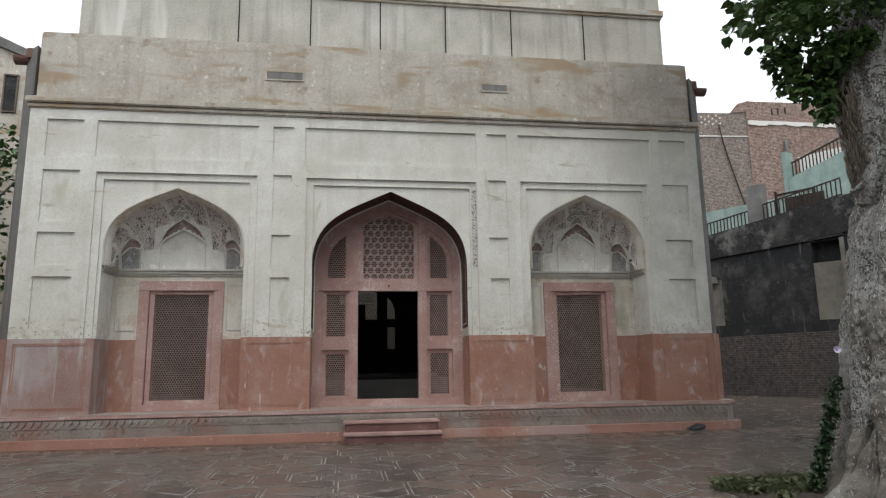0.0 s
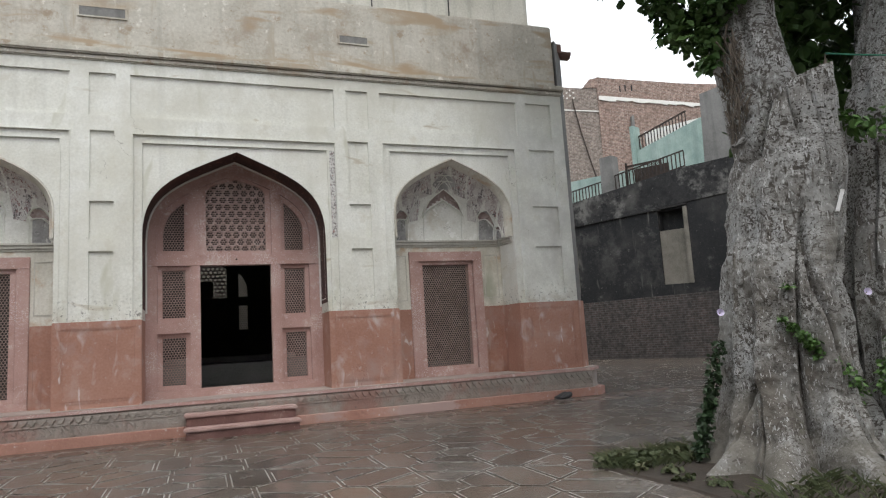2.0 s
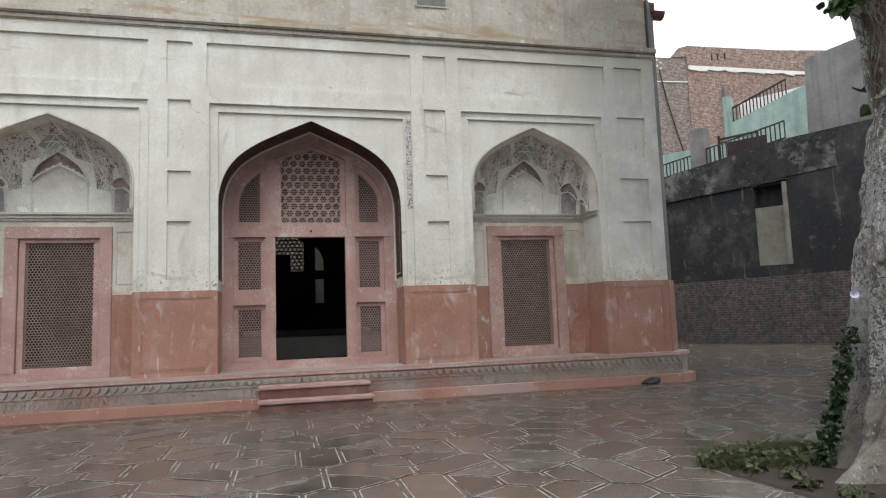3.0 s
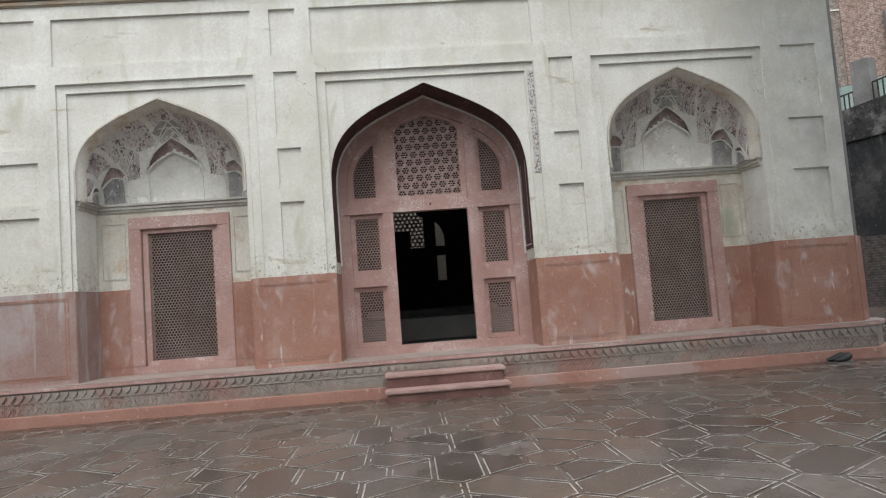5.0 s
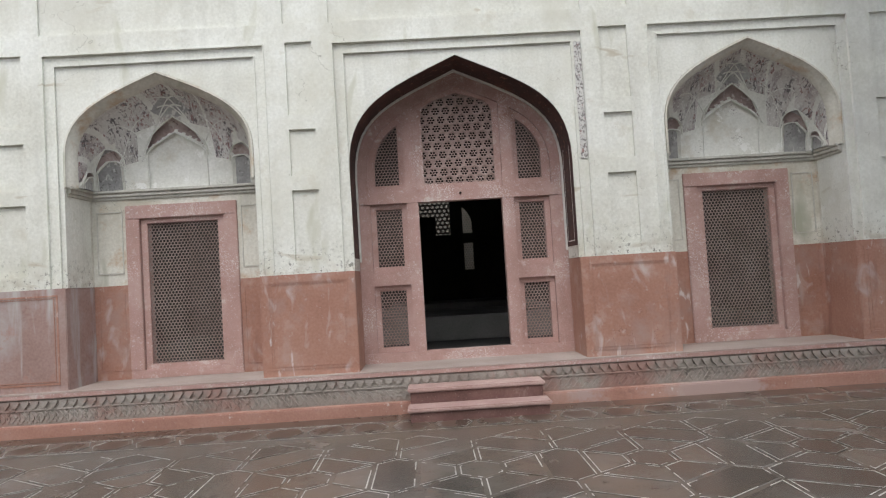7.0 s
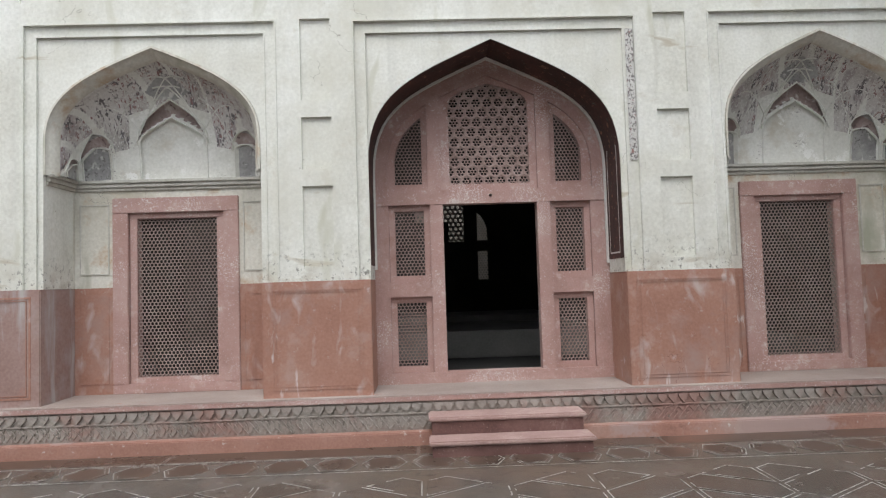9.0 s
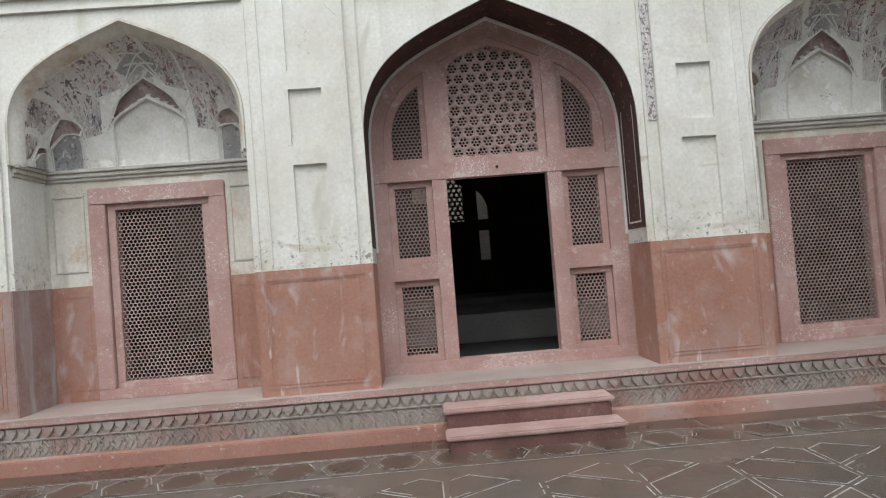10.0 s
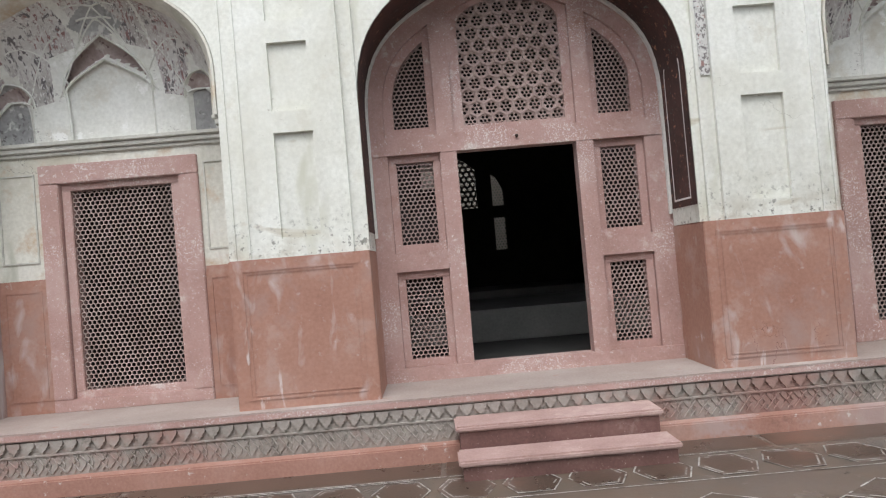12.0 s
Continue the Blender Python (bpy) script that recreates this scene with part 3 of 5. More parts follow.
for nm, xs, s in (("wall_corner_west", XL, -1), ("wall_corner_east", XR, 1)):
    bm = bmesh.new()
    c = CH
    pts = [(xs, 0.0), (xs + s * c, c), (xs + s * c, BACK), (xs + s * (c - 0.5), BACK), (xs + s * (c - 0.5), c), (xs, 0.62)]
    lo = [bm.verts.new((x, y, 0)) for x, y in pts]
    hi = [bm.verts.new((x, y, ZP - 0.3)) for x, y in pts]
    for i in range(len(pts)):
        j = (i + 1) % len(pts)
        bm.faces.new((lo[i], lo[j], hi[j], hi[i]))
    bm.faces.new(hi)
    w = tagged(part(nm, bm, CONCRETE), "grey weathered plaster on the cut corner and side of the tomb", "wall", kind="structure")
    bm = bmesh.new()
    pts = [(xs + s * 0.0, -0.062), (xs + s * (c + 0.03), c - 0.02), (xs + s * (c + 0.03), 4), (xs + s * c * 0.5, 4), (xs, 0.3)]
    lo = [bm.verts.new((x, y, Z0 - 0.01)) for x, y in pts]
    hi = [bm.verts.new((x, y, ZD)) for x, y in pts]
    for i in range(len(pts)):
        j = (i + 1) % len(pts)
        bm.faces.new((lo[i], lo[j], hi[j], hi[i]))
    bm.faces.new(hi)
    part("dado", bm, RED, w)

# platform: top slab, carved bands, base course
PX0, PX1, PY = XL - 0.15, XR + 0.15, -0.18


def skirt(x0, x1, y, c, back, z0, z1, bevel=0.012):
    """A flat block under the tomb with its two front corners cut."""
    bm = bmesh.new()
    pts = [(x0, y), (x1, y), (x1 + c, y + c), (x1 + c, back), (x0 - c, back), (x0 - c, y + c)]
    lo = [bm.verts.new((px, py, z0)) for px, py in pts]
    hi = [bm.verts.new((px, py, z1)) for px, py in pts]
    bm.faces.new(lo[::-1])
    bm.faces.new(hi)
    n = len(pts)
    for i in range(n):
        bm.faces.new((lo[i], lo[(i + 1) % n], hi[(i + 1) % n], hi[i]))
    if bevel:
        bmesh.ops.bevel(bm, geom=bm.edges[:], offset=bevel, segments=2, affect="EDGES")
    return bm


plat = tagged(part("platform", skirt(PX0, PX1, PY, CH, BACK, 0.325, Z0), LEDGE), "dusty red sandstone platform edge under the tomb", "platform", kind="structure")
part("slab_edge", skirt(PX0 - 0.003, PX1 + 0.003, PY - 0.004, CH, 4, 0.335, 0.388, 0.004), SAND, plat, "red sandstone slab edge")
part("carved_band", skirt(PX0 + 0.03, PX1 - 0.03, PY + 0.04, CH, 4, 0.0, 0.325, 0), CARVED, plat, "grey carved stone band")
part("base_course", skirt(PX0 - 0.05, PX1 + 0.05, PY - 0.08, CH, 4, GZ - 0.1, 0.018), BASE, plat, "worn pinkish red base course")
# carved rows: hanging leaf tongues above, crossed chevrons below
bm = bmesh.new()
yb = PY + 0.04
n = int((PX1 - PX0 - 0.06) / 0.118)
step = (PX1 - PX0 - 0.06) / n
box(bm, PX0 + 0.03, PX1 - 0.03, yb - 0.016, yb + 0.01, 0.192, 0.206)
for i in range(n):
    x = PX0 + 0.03 + (i + 0.5) * step
    prism(bm, [(x - 0.055, 0.318), (x - 0.050, 0.276), (x - 0.034, 0.266), (x - 0.030, 0.246), (x - 0.014, 0.238), (x, 0.212), (x + 0.014, 0.238), (x + 0.030, 0.246), (x + 0.034, 0.266), (x + 0.050, 0.276), (x + 0.055, 0.318)], yb - 0.026, yb + 0.004)
    box(bm, x + step / 2 - 0.022, x + step / 2 + 0.022, yb - 0.018, yb + 0.004, 0.296, 0.314)
part("leaf_tongues", bm, CARVED, plat)["kind"] = "stuff"
bm = bmesh.new()
n2 = n * 2
for i in range(n2):
    x = PX0 + 0.03 + (i + 0.5) * step / 2
    for s in (-1, 1):
        for zc in (0.070, 0.142):
            sx = s if zc < 0.12 else -s
            h, w, t = 0.030, 0.025, 0.007
            prism(bm, [(x - sx * w, zc - h - t), (x - sx * w, zc - h + t), (x + sx * w * 0.9, zc + h + t), (x + sx * w * 0.9, zc + h - t)], yb - 0.014, yb + 0.003) if s == 1 or i % 2 else None
part("chevron_carving", bm, CARVED, plat)["kind"] = "stuff"


# ---- pierced stone screens ----
def honeycomb(x0, x1, z0, z1, dx, y0, y1, inside, hole=0.80):
    """Cells of a pierced screen: six-sided holes between hexagonal ribs."""
    vs, fs = [], []
    r = dx / math.sqrt(3)
    dz = 1.5 * r
    ang = [radians(60 * i + 30) for i in range(6)]
    for k in range(int((z1 - z0) / dz) + 3):
        for i in range(int((x1 - x0) / dx) + 3):
            cx, cz = x0 + (i - 1 + 0.5 * (k % 2)) * dx, z0 + (k - 1) * dz
            if not inside(cx, cz):
                continue
            b = len(vs)
            for rr, y in ((r, y0), (r * hole, y0), (r * hole * 0.97, y1), (r, y1)):
                vs += [(cx + rr * math.cos(a), y, cz + rr * math.sin(a)) for a in ang]
            for q in range(6):
                w = (q + 1) % 6
                for u, v in ((0, 6), (6, 12), (12, 18)):
                    fs.append((b + u + q, b + u + w, b + v + w, b + v + q))
    me = bpy.data.meshes.new("screen")
    me.from_pydata(vs, [], fs)
    return me


def rosettes(x0, x1, z0, z1, dx, y0, y1, inside, hole=0.205):
    """A coarser screen: hexagons that each hold a ring of six holes round a small one."""
    vs, fs = [], []
    R = dx / math.sqrt(3)
    dz = 1.5 * R

    for k in range(int((z1 - z0) / dz) + 3):
        for i in range(int((x1 - x0) / dx) + 3):
            cx, cz = x0 + (i - 1 + 0.5 * (k % 2)) * dx, z0 + (k - 1) * dz
            if not inside(cx, cz):
                continue
            for q in range(6):
                a = radians(60 * q)
                e, f = Vector((math.cos(a), math.sin(a))), Vector((-math.sin(a), math.cos(a)))
                t30, ri, ro = math.tan(radians(30)), 0.17 * R, R * math.cos(radians(30))
                mid = e * (0.47 * R)
                quad = [e * ri - f * ri * t30, e * ro - f * ro * t30, e * ro + f * ro * t30, e * ri + f * ri * t30]
                rimp = []
                for n_, (p, r) in enumerate(zip(quad, quad[1:] + quad[:1])):
                    rimp += [p, (p * 2 + r) / 3, (p + r * 2) / 3] if n_ != 3 else [p]
                b = len(vs)
                m_ = len(rimp)
                hol = [mid + (p - mid).normalized() * (hole * R) for p in rimp]
                for ring, y in ((rimp, y0), (hol, y0), (hol, y1), (rimp, y1)):
                    vs.extend([(cx + p.x, y, cz + p.y) for p in ring])
                for n_ in range(m_):
                    w = (n_ + 1) % m_
                    for u, v in ((0, m_), (m_, 2 * m_), (2 * m_, 3 * m_)):
                        fs.append((b + u + n_, b + u + w, b + v + w, b + v + n_))
                # raised rib along the cell's edge
                b = len(vs)
                for rr, y in ((0.84 * ro, y0), (0.87 * ro, y0 - 0.011), (ro, y0 - 0.012)):
                    for sg in (-1, 1):
                        p = e * rr + f * rr * t30 * sg
                        vs.append((cx + p.x, y, cz + p.y))
                fs += [(b, b + 1, b + 3, b + 2), (b + 2, b + 3, b + 5, b + 4)]
    me = bpy.data.meshes.new("screen")
    me.from_pydata(vs, [], fs)
    return me


def screen(me, parent, label="", name="pierced_screen", m=JALI):
    me.materials.append(m)
    ob = new(name, me)
    ob.parent = parent
    if label:
        ob["label"] = label
    return ob


def frame_boxes(x0, x1, z0, z1, w, y0, y1, bottom=None):
    b = w if bottom is None else bottom
    return [(x0, x1, y0, y1, z1 - w, z1), (x0, x1, y0, y1, z0, z0 + b), (x0, x0 + w, y0, y1, z0 + b, z1 - w), (x1 - w, x1, y0, y1, z0 + b, z1 - w)]


# ---- niches ----
def niche(a, wx, tag):
    """A plastered recess with red dado, ledge, coved painted head and a screened window of half width wx."""
    cx, x0, x1 = a.cx, a.cx - a.hw - 0.03, a.cx + a.hw + 0.03
    c = a.cx + 0.012
    zt, zl = 2.765, 2.915
    fo = wx + 0.19
    wall = tagged(part("wall_niche_" + tag, boxes((x0, c - fo + 0.02, YN, YN + 0.3, ZD, 2.985), (c + fo - 0.02, x1, YN, YN + 0.3, ZD, 2.985), (c - fo + 0.02, c + fo - 0.02, YN, YN + 0.3, zt - 0.02, 2.985),
                       (x0 - 0.3, a.cx - a.hw - 0.002, 0.6, YN + 0.28, ZD + 0.002, 3.3), (a.cx + a.hw + 0.002, x1 + 0.3, 0.6, YN + 0.28, ZD + 0.002, 3.3)), NICHEPL), "stained plaster back of the arched niche", "wall", kind="structure")
    part("niche_dado", boxes((x0, c - fo + 0.02, YN - 0.012, YN + 0.3, Z0 - 0.01, ZD), (c + fo - 0.02, x1, YN - 0.012, YN + 0.3, Z0 - 0.01, ZD), bevel=0.006), RED, wall, "red ochre dado inside the niche")
    bm, bm2 = bmesh.new(), bmesh.new()
    for q0, q1 in ((a.cx - a.hw + 0.06, c - fo - 0.05), (c + fo + 0.05, a.cx + a.hw - 0.06)):
        for b in frame_boxes(q0, q1, Z0 + 0.12, ZD - 0.11, 0.012, YN - 0.018, YN - 0.008):
            box(bm2, *b)
        for b in frame_boxes(q0, q1, ZD + 0.16, zl - 0.22, 0.014, YN - 0.012, YN + 0.01):
            box(bm, *b)
    part("panel_line", bm, LEDGEPL, wall)
    part("dado_line", bm2, RED, wall)
    # ledge that runs round the recess
    ld = bmesh.new()
    for k, (e, z0, z1) in enumerate(((0.075, zl + 0.03, zl + 0.07), (0.05, zl - 0.02, zl + 0.03), (0.025, zl - 0.06, zl - 0.02))):
        box(ld, a.cx - a.hw, a.cx + a.hw, YN - e, YN + 0.05, z0, z1, bevel=0.008)
        box(ld, a.cx - a.hw - 0.02, a.cx - a.hw + e, 0.05, YN - e, z0, z1, bevel=0.006)
        box(ld, a.cx + a.hw - e, a.cx + a.hw + 0.02, 0.05, YN - e, z0, z1, bevel=0.006)
    part("niche_ledge", ld, LEDGEPL, wall, "moulded plaster ledge round the niche")
    # bevelled arch edge
    inner = a.inset(0.095)
    bm = bmesh.new()
    n = len(a.pts) + 2
    rows = [[bm.verts.new((x, y, z)) for x, z in [(ln[0][0], zl + 0.05)] + ln + [(ln[-1][0], zl + 0.05)]] for ln, y in ((a.inset(0.004).pts, 0.06), (a.inset(0.004).pts, -0.016), (a.inset(0.026).pts, -0.016), (a.inset(0.030).pts, 0.006), (a.inset(0.048).pts, 0.05), (a.inset(0.058).pts, 0.06), (inner.pts, 0.15), (inner.pts, 0.175))]
    for r0, r1 in zip(rows, rows[1:]):
        for i in range(n - 1):
            bm.faces.new((r0[i], r0[i + 1], r1[i + 1], r1[i]))
    smooth(part("arch_moulding", bm, NICHEPL, wall), 28)

    # coved head
    zb, yf = zl + 0.07, 0.17

    def base(s):
        d0, w = YN - yf, 2 * inner.hw
        t = s * (2 * d0 + w)
        if t < d0:
            return (cx - inner.hw, yf + t)
        if t < d0 + w:
            return (cx - inner.hw + t - d0, YN)
        return (cx + inner.hw, YN - (t - d0 - w))

    def crown(s):
        ln = [(cx - inner.hw, zb)] + inner.pts + [(cx + inner.hw, zb)]
        tot = [0]
        for p, q in zip(ln, ln[1:]):
            tot.append(tot[-1] + math.hypot(q[0] - p[0], q[1] - p[1]))
        g = s * tot[-1]
        for i in range(len(ln) - 1):
            if g <= tot[i + 1] + 1e-9:
                f = (g - tot[i]) / max(1e-9, tot[i + 1] - tot[i])
                return (ln[i][0] + f * (ln[i + 1][0] - ln[i][0]), ln[i][1] + f * (ln[i + 1][1] - ln[i][1]))
        return ln[-1]

    def cove(s, v, out=0.0):
        bx, by = base(s)
        tx, tz = crown(s)
        h, k = 1 - math.cos(v * math.pi / 2), math.sin(v * math.pi / 2)
        p = Vector((bx + (tx - bx) * h, by + (yf - by) * h, zb + (tz - zb) * k))
        if out:
            p += (Vector((cx, 0.1, 3.3)) - p).normalized() * out
        return p

    d0 = YN - yf
    whole = 2 * d0 + 2 * inner.hw
    back = 2 * inner.hw / whole

    def bay(hw, spring, apex, bow=1.7):
        """A pointed bay in the cove, as half width at the height v."""
        return lambda v: hw if v < spring else hw * max(0.0, 1 - ((v - spring) / (apex - spring)) ** bow)

    centre, hood = (0.5, bay(0.182 * back, 0.27, 0.385, 1.9)), (0.5, bay(0.19 * back, 0.265, 0.52, 2.6))
    crest = (0.5, lambda v: 0.11 * back * max(0.0, 1 - abs(v - 0.64) / 0.12) ** 0.5)
    sides = [(0.5 + q * 0.415 * back, bay(0.080 * back, 0.25, 0.335)) for q in (-1, 1)] + [(0.5 + q * (0.5 * back + d0 / whole * 0.45), bay(0.26 * d0 / whole, 0.24, 0.31)) for q in (-1, 1)]
    caps = [(0.5 + q * 0.415 * back, bay(0.095 * back, 0.24, 0.50, 2.2)) for q in (-1, 1)] + [(0.5 + q * (0.5 * back + d0 / whole * 0.45), bay(0.33 * d0 / whole, 0.23, 0.45, 2.2)) for q in (-1, 1)]
    fans = [(0.5 + q * 0.285 * back, lambda v: 0.085 * back * (0.55 + 1.0 * (v - 0.24)) if v > 0.24 + 0.02 * math.sin(v * 90) else -1) for q in (-1, 1)]

    def within(region, s, v):
        return abs(s - region[0]) < region[1](v)

    def depth(s, v):
        """How far the bays sink behind the cove, and the paint that they carry."""
        if within(centre, s, v):
            return -0.035, 1
        for r in sides:
            if within(r, s, v):
                return -0.03, 2
        if v > 0.27 and within(hood, s, v):
            return -0.085 * min(1.0, (hood[1](v) - abs(s - 0.5)) / (0.03 * back)), 3
        for r in caps:
            if within(r, s, v) and v > 0.24:
                return -0.06 * min(1.0, (r[1](v) - abs(s - r[0])) / 0.012), 3 if v < 0.42 else 2
        if within(crest, s, v):
            return 0.0, 2
        if v < 0.22:
            return 0.0, 1
        for r in fans:
            if within(r, s, v):
                return 0.008, 0
        if v > 0.50:
            w = math.sin((s - 0.5) * 60 + 4 * v)
            return 0.006 * w, 0 if w > -0.8 else 1
        return 0.0, 1

    bm = bmesh.new()
    ns, nv = 264, 72
    grid = [[bm.verts.new(cove(i / ns, j / nv, depth(i / ns, j / nv)[0] if 0 < i < ns and 0 < j < nv else 0)) for i in range(ns + 1)] for j in range(nv + 1)]
    for j in range(nv):
        for i in range(ns):
            fc = bm.faces.new((grid[j][i], grid[j][i + 1], grid[j + 1][i + 1], grid[j + 1][i]))
            fc.material_index = depth((i + 0.5) / ns, (j + 0.5) / nv)[1]
    smooth(part("coved_head", bm, [PAINTED, BARE, GREYPAINT, ROSEPAINT], wall, "coved niche head with worn floral painting"), 60)

    # ribs of the net vault: edges of the bays and lines that cross above them
    def rib(line, w, out, name, m):
        bm = bmesh.new()
        pr = None
        pts = [cove(s, v, out) for s, v in line]
        low = [cove(s, v, -0.04) for s, v in line]
        for i, p in enumerate(pts):
            q = pts[min(i + 1, len(pts) - 1)] - pts[max(i - 1, 0)]
            nrm = (Vector((cx, 0.1, 3.3)) - p).normalized()
            side = q.cross(nrm).normalized() * w
            cur = [bm.verts.new(p + side), bm.verts.new(p - side), bm.verts.new(low[i] - side * 1.3), bm.verts.new(low[i] + side * 1.3)]
            if pr:
                for k in range(4):
                    bm.faces.new((pr[k], pr[(k + 1) % 4], cur[(k + 1) % 4], cur[k]))
            pr = cur
        return smooth(part(name, bm, m, wall), 40)

    def outline(region, apex, v0=0.0, n=22):
        s0, f = region
        vs = [v0 + (apex - v0) * (1 - (1 - i / n) ** 2) for i in range(n + 1)]
        half = [(s0 - f(v), v) for v in vs[:-1]] + [(s0, apex)]
        return half + [(2 * s0 - s, v) for s, v in half[-2::-1]]

    rib(outline(centre, 0.385), 0.008, 0.014, "blind_arch", BARE)
    rib(outline(hood, 0.52, 0.25), 0.007, 0.012, "blind_arch", PLASTER)
    for k, r in enumerate(sides):
        rib(outline(r, 0.335 if k < 2 else 0.31), 0.007, 0.012, "blind_arch", BARE)
    for k, r in enumerate(caps):
        rib(outline(r, 0.50 if k < 2 else 0.45, 0.22), 0.006, 0.010, "blind_arch", PLASTER)
    for q in (-1, 1):
        for s0, s1, v0, v1 in ((0.21, -0.07, 0.25, 0.66), (0.34, 0.16, 0.26, 0.62), (0.10, -0.10, 0.50, 0.80), (0.16, 0.36, 0.30, 0.70)):
            rib([(0.5 + q * back * (s0 + (s1 - s0) * t), v0 + (v1 - v0) * math.sin(t * math.pi / 2)) for t in [i / 10 for i in range(11)]], 0.006, 0.010, "vault_rib", BARE)

    # window: stone frame, inner rebate and screen
    win = tagged(part("window_" + tag, boxes(*frame_boxes(c - fo, c + fo, Z0 - 0.004, zt, 0.185, YN - 0.035, YN + 0.25, 0.12), bevel=0.008), SAND), "pierced red sandstone window screen in a stone frame", "window", kind="structure")
    part("inner_frame", boxes(*frame_boxes(c - wx, c + wx, Z0 + 0.11, zt - 0.165, 0.088, YN + 0.015, YN + 0.16, 0.075), bevel=0.006), SAND, win)
    sx0, sx1, sz0, sz1 = c - wx + 0.065, c + wx - 0.065, Z0 + 0.15, zt - 0.235
    screen(honeycomb(sx0, sx1, sz0, sz1, 0.046, YN + 0.05, YN + 0.064, lambda x, z: sx0 - 0.01 < x < sx1 + 0.01 and sz0 - 0.01 < z < sz1 + 0.01, 0.80), win, "honeycomb pierced stone screen", m=GRILLE)
    return wall


niche(NICHE_L, 0.570, "west")
niche(NICHE_R, 0.557, "east")

# ---- doorway screen in the middle arch ----
IN = Arch(MID.cx, MID.hw + 0.03, MID.zs, MID.za + 0.03)
door = thing("doorway_screen", "red sandstone doorway screen with pierced panels and open door", "doorway", kind="structure")
D0, D1 = YD, YD + 0.16
LX, RX = -0.527, 0.640
arch_in = Arch(MID.cx, MID.hw - 0.17, MID.zs, MID.za - 0.22)


def clip_top(a, x0, x1, n=10, sub=0.0):
    return [(x0 + (x1 - x0) * i / n, a.top(x0 + (x1 - x0) * i / n) - sub) for i in range(n + 1)]


def piece(name, outline, y0=D0, y1=D1, m=SAND, lab=""):
    bm = bmesh.new()
    prism(bm, outline, y0, y1)
    return part(name, bm, m, door, lab)


def rect(x0, x1, z0, z1):
    return [(x0, z0), (x1, z0), (x1, z1), (x0, z1)]


o0, o1 = IN.cx - IN.hw, IN.cx + IN.hw
m0, m1 = o0 + 0.213, o1 - 0.235
piece("sill", rect(o0, o1, Z0 - 0.005, 0.53), D0 - 0.02, D1)
piece("jamb", rect(o0, m0, 0.53, 2.585))
piece("jamb", rect(m1, o1, 0.53, 2.585))
piece("door_post", rect(-0.690, LX, 0.53, 2.585), D0 - 0.006, D1)
piece("door_post", rect(RX, 0.805, 0.53, 2.585), D0 - 0.006, D1)
piece("lintel", rect(o0, o1, 2.585, 2.76), D0 - 0.012, D1)
piece("transom", rect(m0, -0.690, 1.455, 1.640))
piece("transom", rect(0.805, m1, 1.455, 1.640))
bm = bmesh.new()
line_o = [(o0, 2.76)] + IN.pts + [(o1, 2.76)]
line_i = [(arch_in.cx - arch_in.hw, 2.76)] + arch_in.pts + [(arch_in.cx + arch_in.hw, 2.76)]
ribbon(bm, line_i, line_o, D0, D1)
part("arch_band", bm, SAND, door)
U0, U1 = -0.54, 0.66
piece("mullion", [(U0 - 0.165, 2.76), (U0, 2.76)] + clip_top(arch_in, U0 - 0.165, U0, 4)[::-1], D0 - 0.006, D1)
piece("mullion", [(U1, 2.76), (U1 + 0.165, 2.76)] + clip_top(arch_in, U1, U1 + 0.165, 4)[::-1], D0 - 0.006, D1)
# recessed surrounds and screens
YS = D0 + 0.045
for x0, x1 in ((m0, -0.690), (0.805, m1)):
    for z0, z1 in ((0.53, 1.455), (1.64, 2.585)):
        part("panel_surround", boxes(*frame_boxes(x0, x1, z0, z1, 0.075, YS, D1 - 0.01), bevel=0.004), SAND, door)
        ax0, ax1, az0, az1 = x0 + 0.05, x1 - 0.05, z0 + 0.05, z1 - 0.05
        screen(honeycomb(ax0, ax1, az0, az1, 0.045, YS + 0.025, YS + 0.042, lambda x, z: ax0 - 0.01 < x < ax1 + 0.01 and az0 - 0.01 < z < az1 + 0.01, 0.78), door)
ctr = Arch(MID.cx + 0.005, 0.50, 3.80, 4.10)
for sgn, x0, x1 in ((-1, m0, U0 - 0.165), (1, U1 + 0.165, m1)):
    w0, w1 = (x0 - 0.07, x1 + 0.01) if sgn < 0 else (x0 - 0.01, x1 + 0.07)
    tri = clip_top(Arch(MID.cx, MID.hw - 0.06, MID.zs, MID.za - 0.08), w0, w1)
    bm = bmesh.new()
    hole = clip_top(Arch(MID.cx, MID.hw - 0.255, MID.zs, MID.za - 0.33), x0 + (0.085 if sgn < 0 else 0.07), x1 - (0.07 if sgn < 0 else 0.085))
    hi0, hi1 = hole[0][0], hole[-1][0]
    prism(bm, [(w0, 2.75), (w1, 2.75), (w1, 2.845), (w0, 2.845)], YS, D1 - 0.01)
    prism(bm, [(w0, 2.845), (hi0, 2.845)] + [(hi0, hole[0][1])] + [(w0, tri[0][1])], YS, D1 - 0.01)
    prism(bm, [(hi1, 2.845), (w1, 2.845), (w1, tri[-1][1]), (hi1, hole[-1][1])], YS, D1 - 0.01)
    ribbon(bm, hole, tri, YS, D1 - 0.01)
    part("panel_surround", bm, SAND, door)
    screen(honeycomb(x0, x1, 2.82, 4.1, 0.045, YS + 0.025, YS + 0.042, lambda x, z: x0 + 0.03 < x < x1 - 0.03 and 2.80 < z < arch_in.top(x) - 0.05, 0.78), door)
bm = bmesh.new()
prism(bm, rect(U0, U1, 2.76, 2.835), YS, D1 - 0.01)
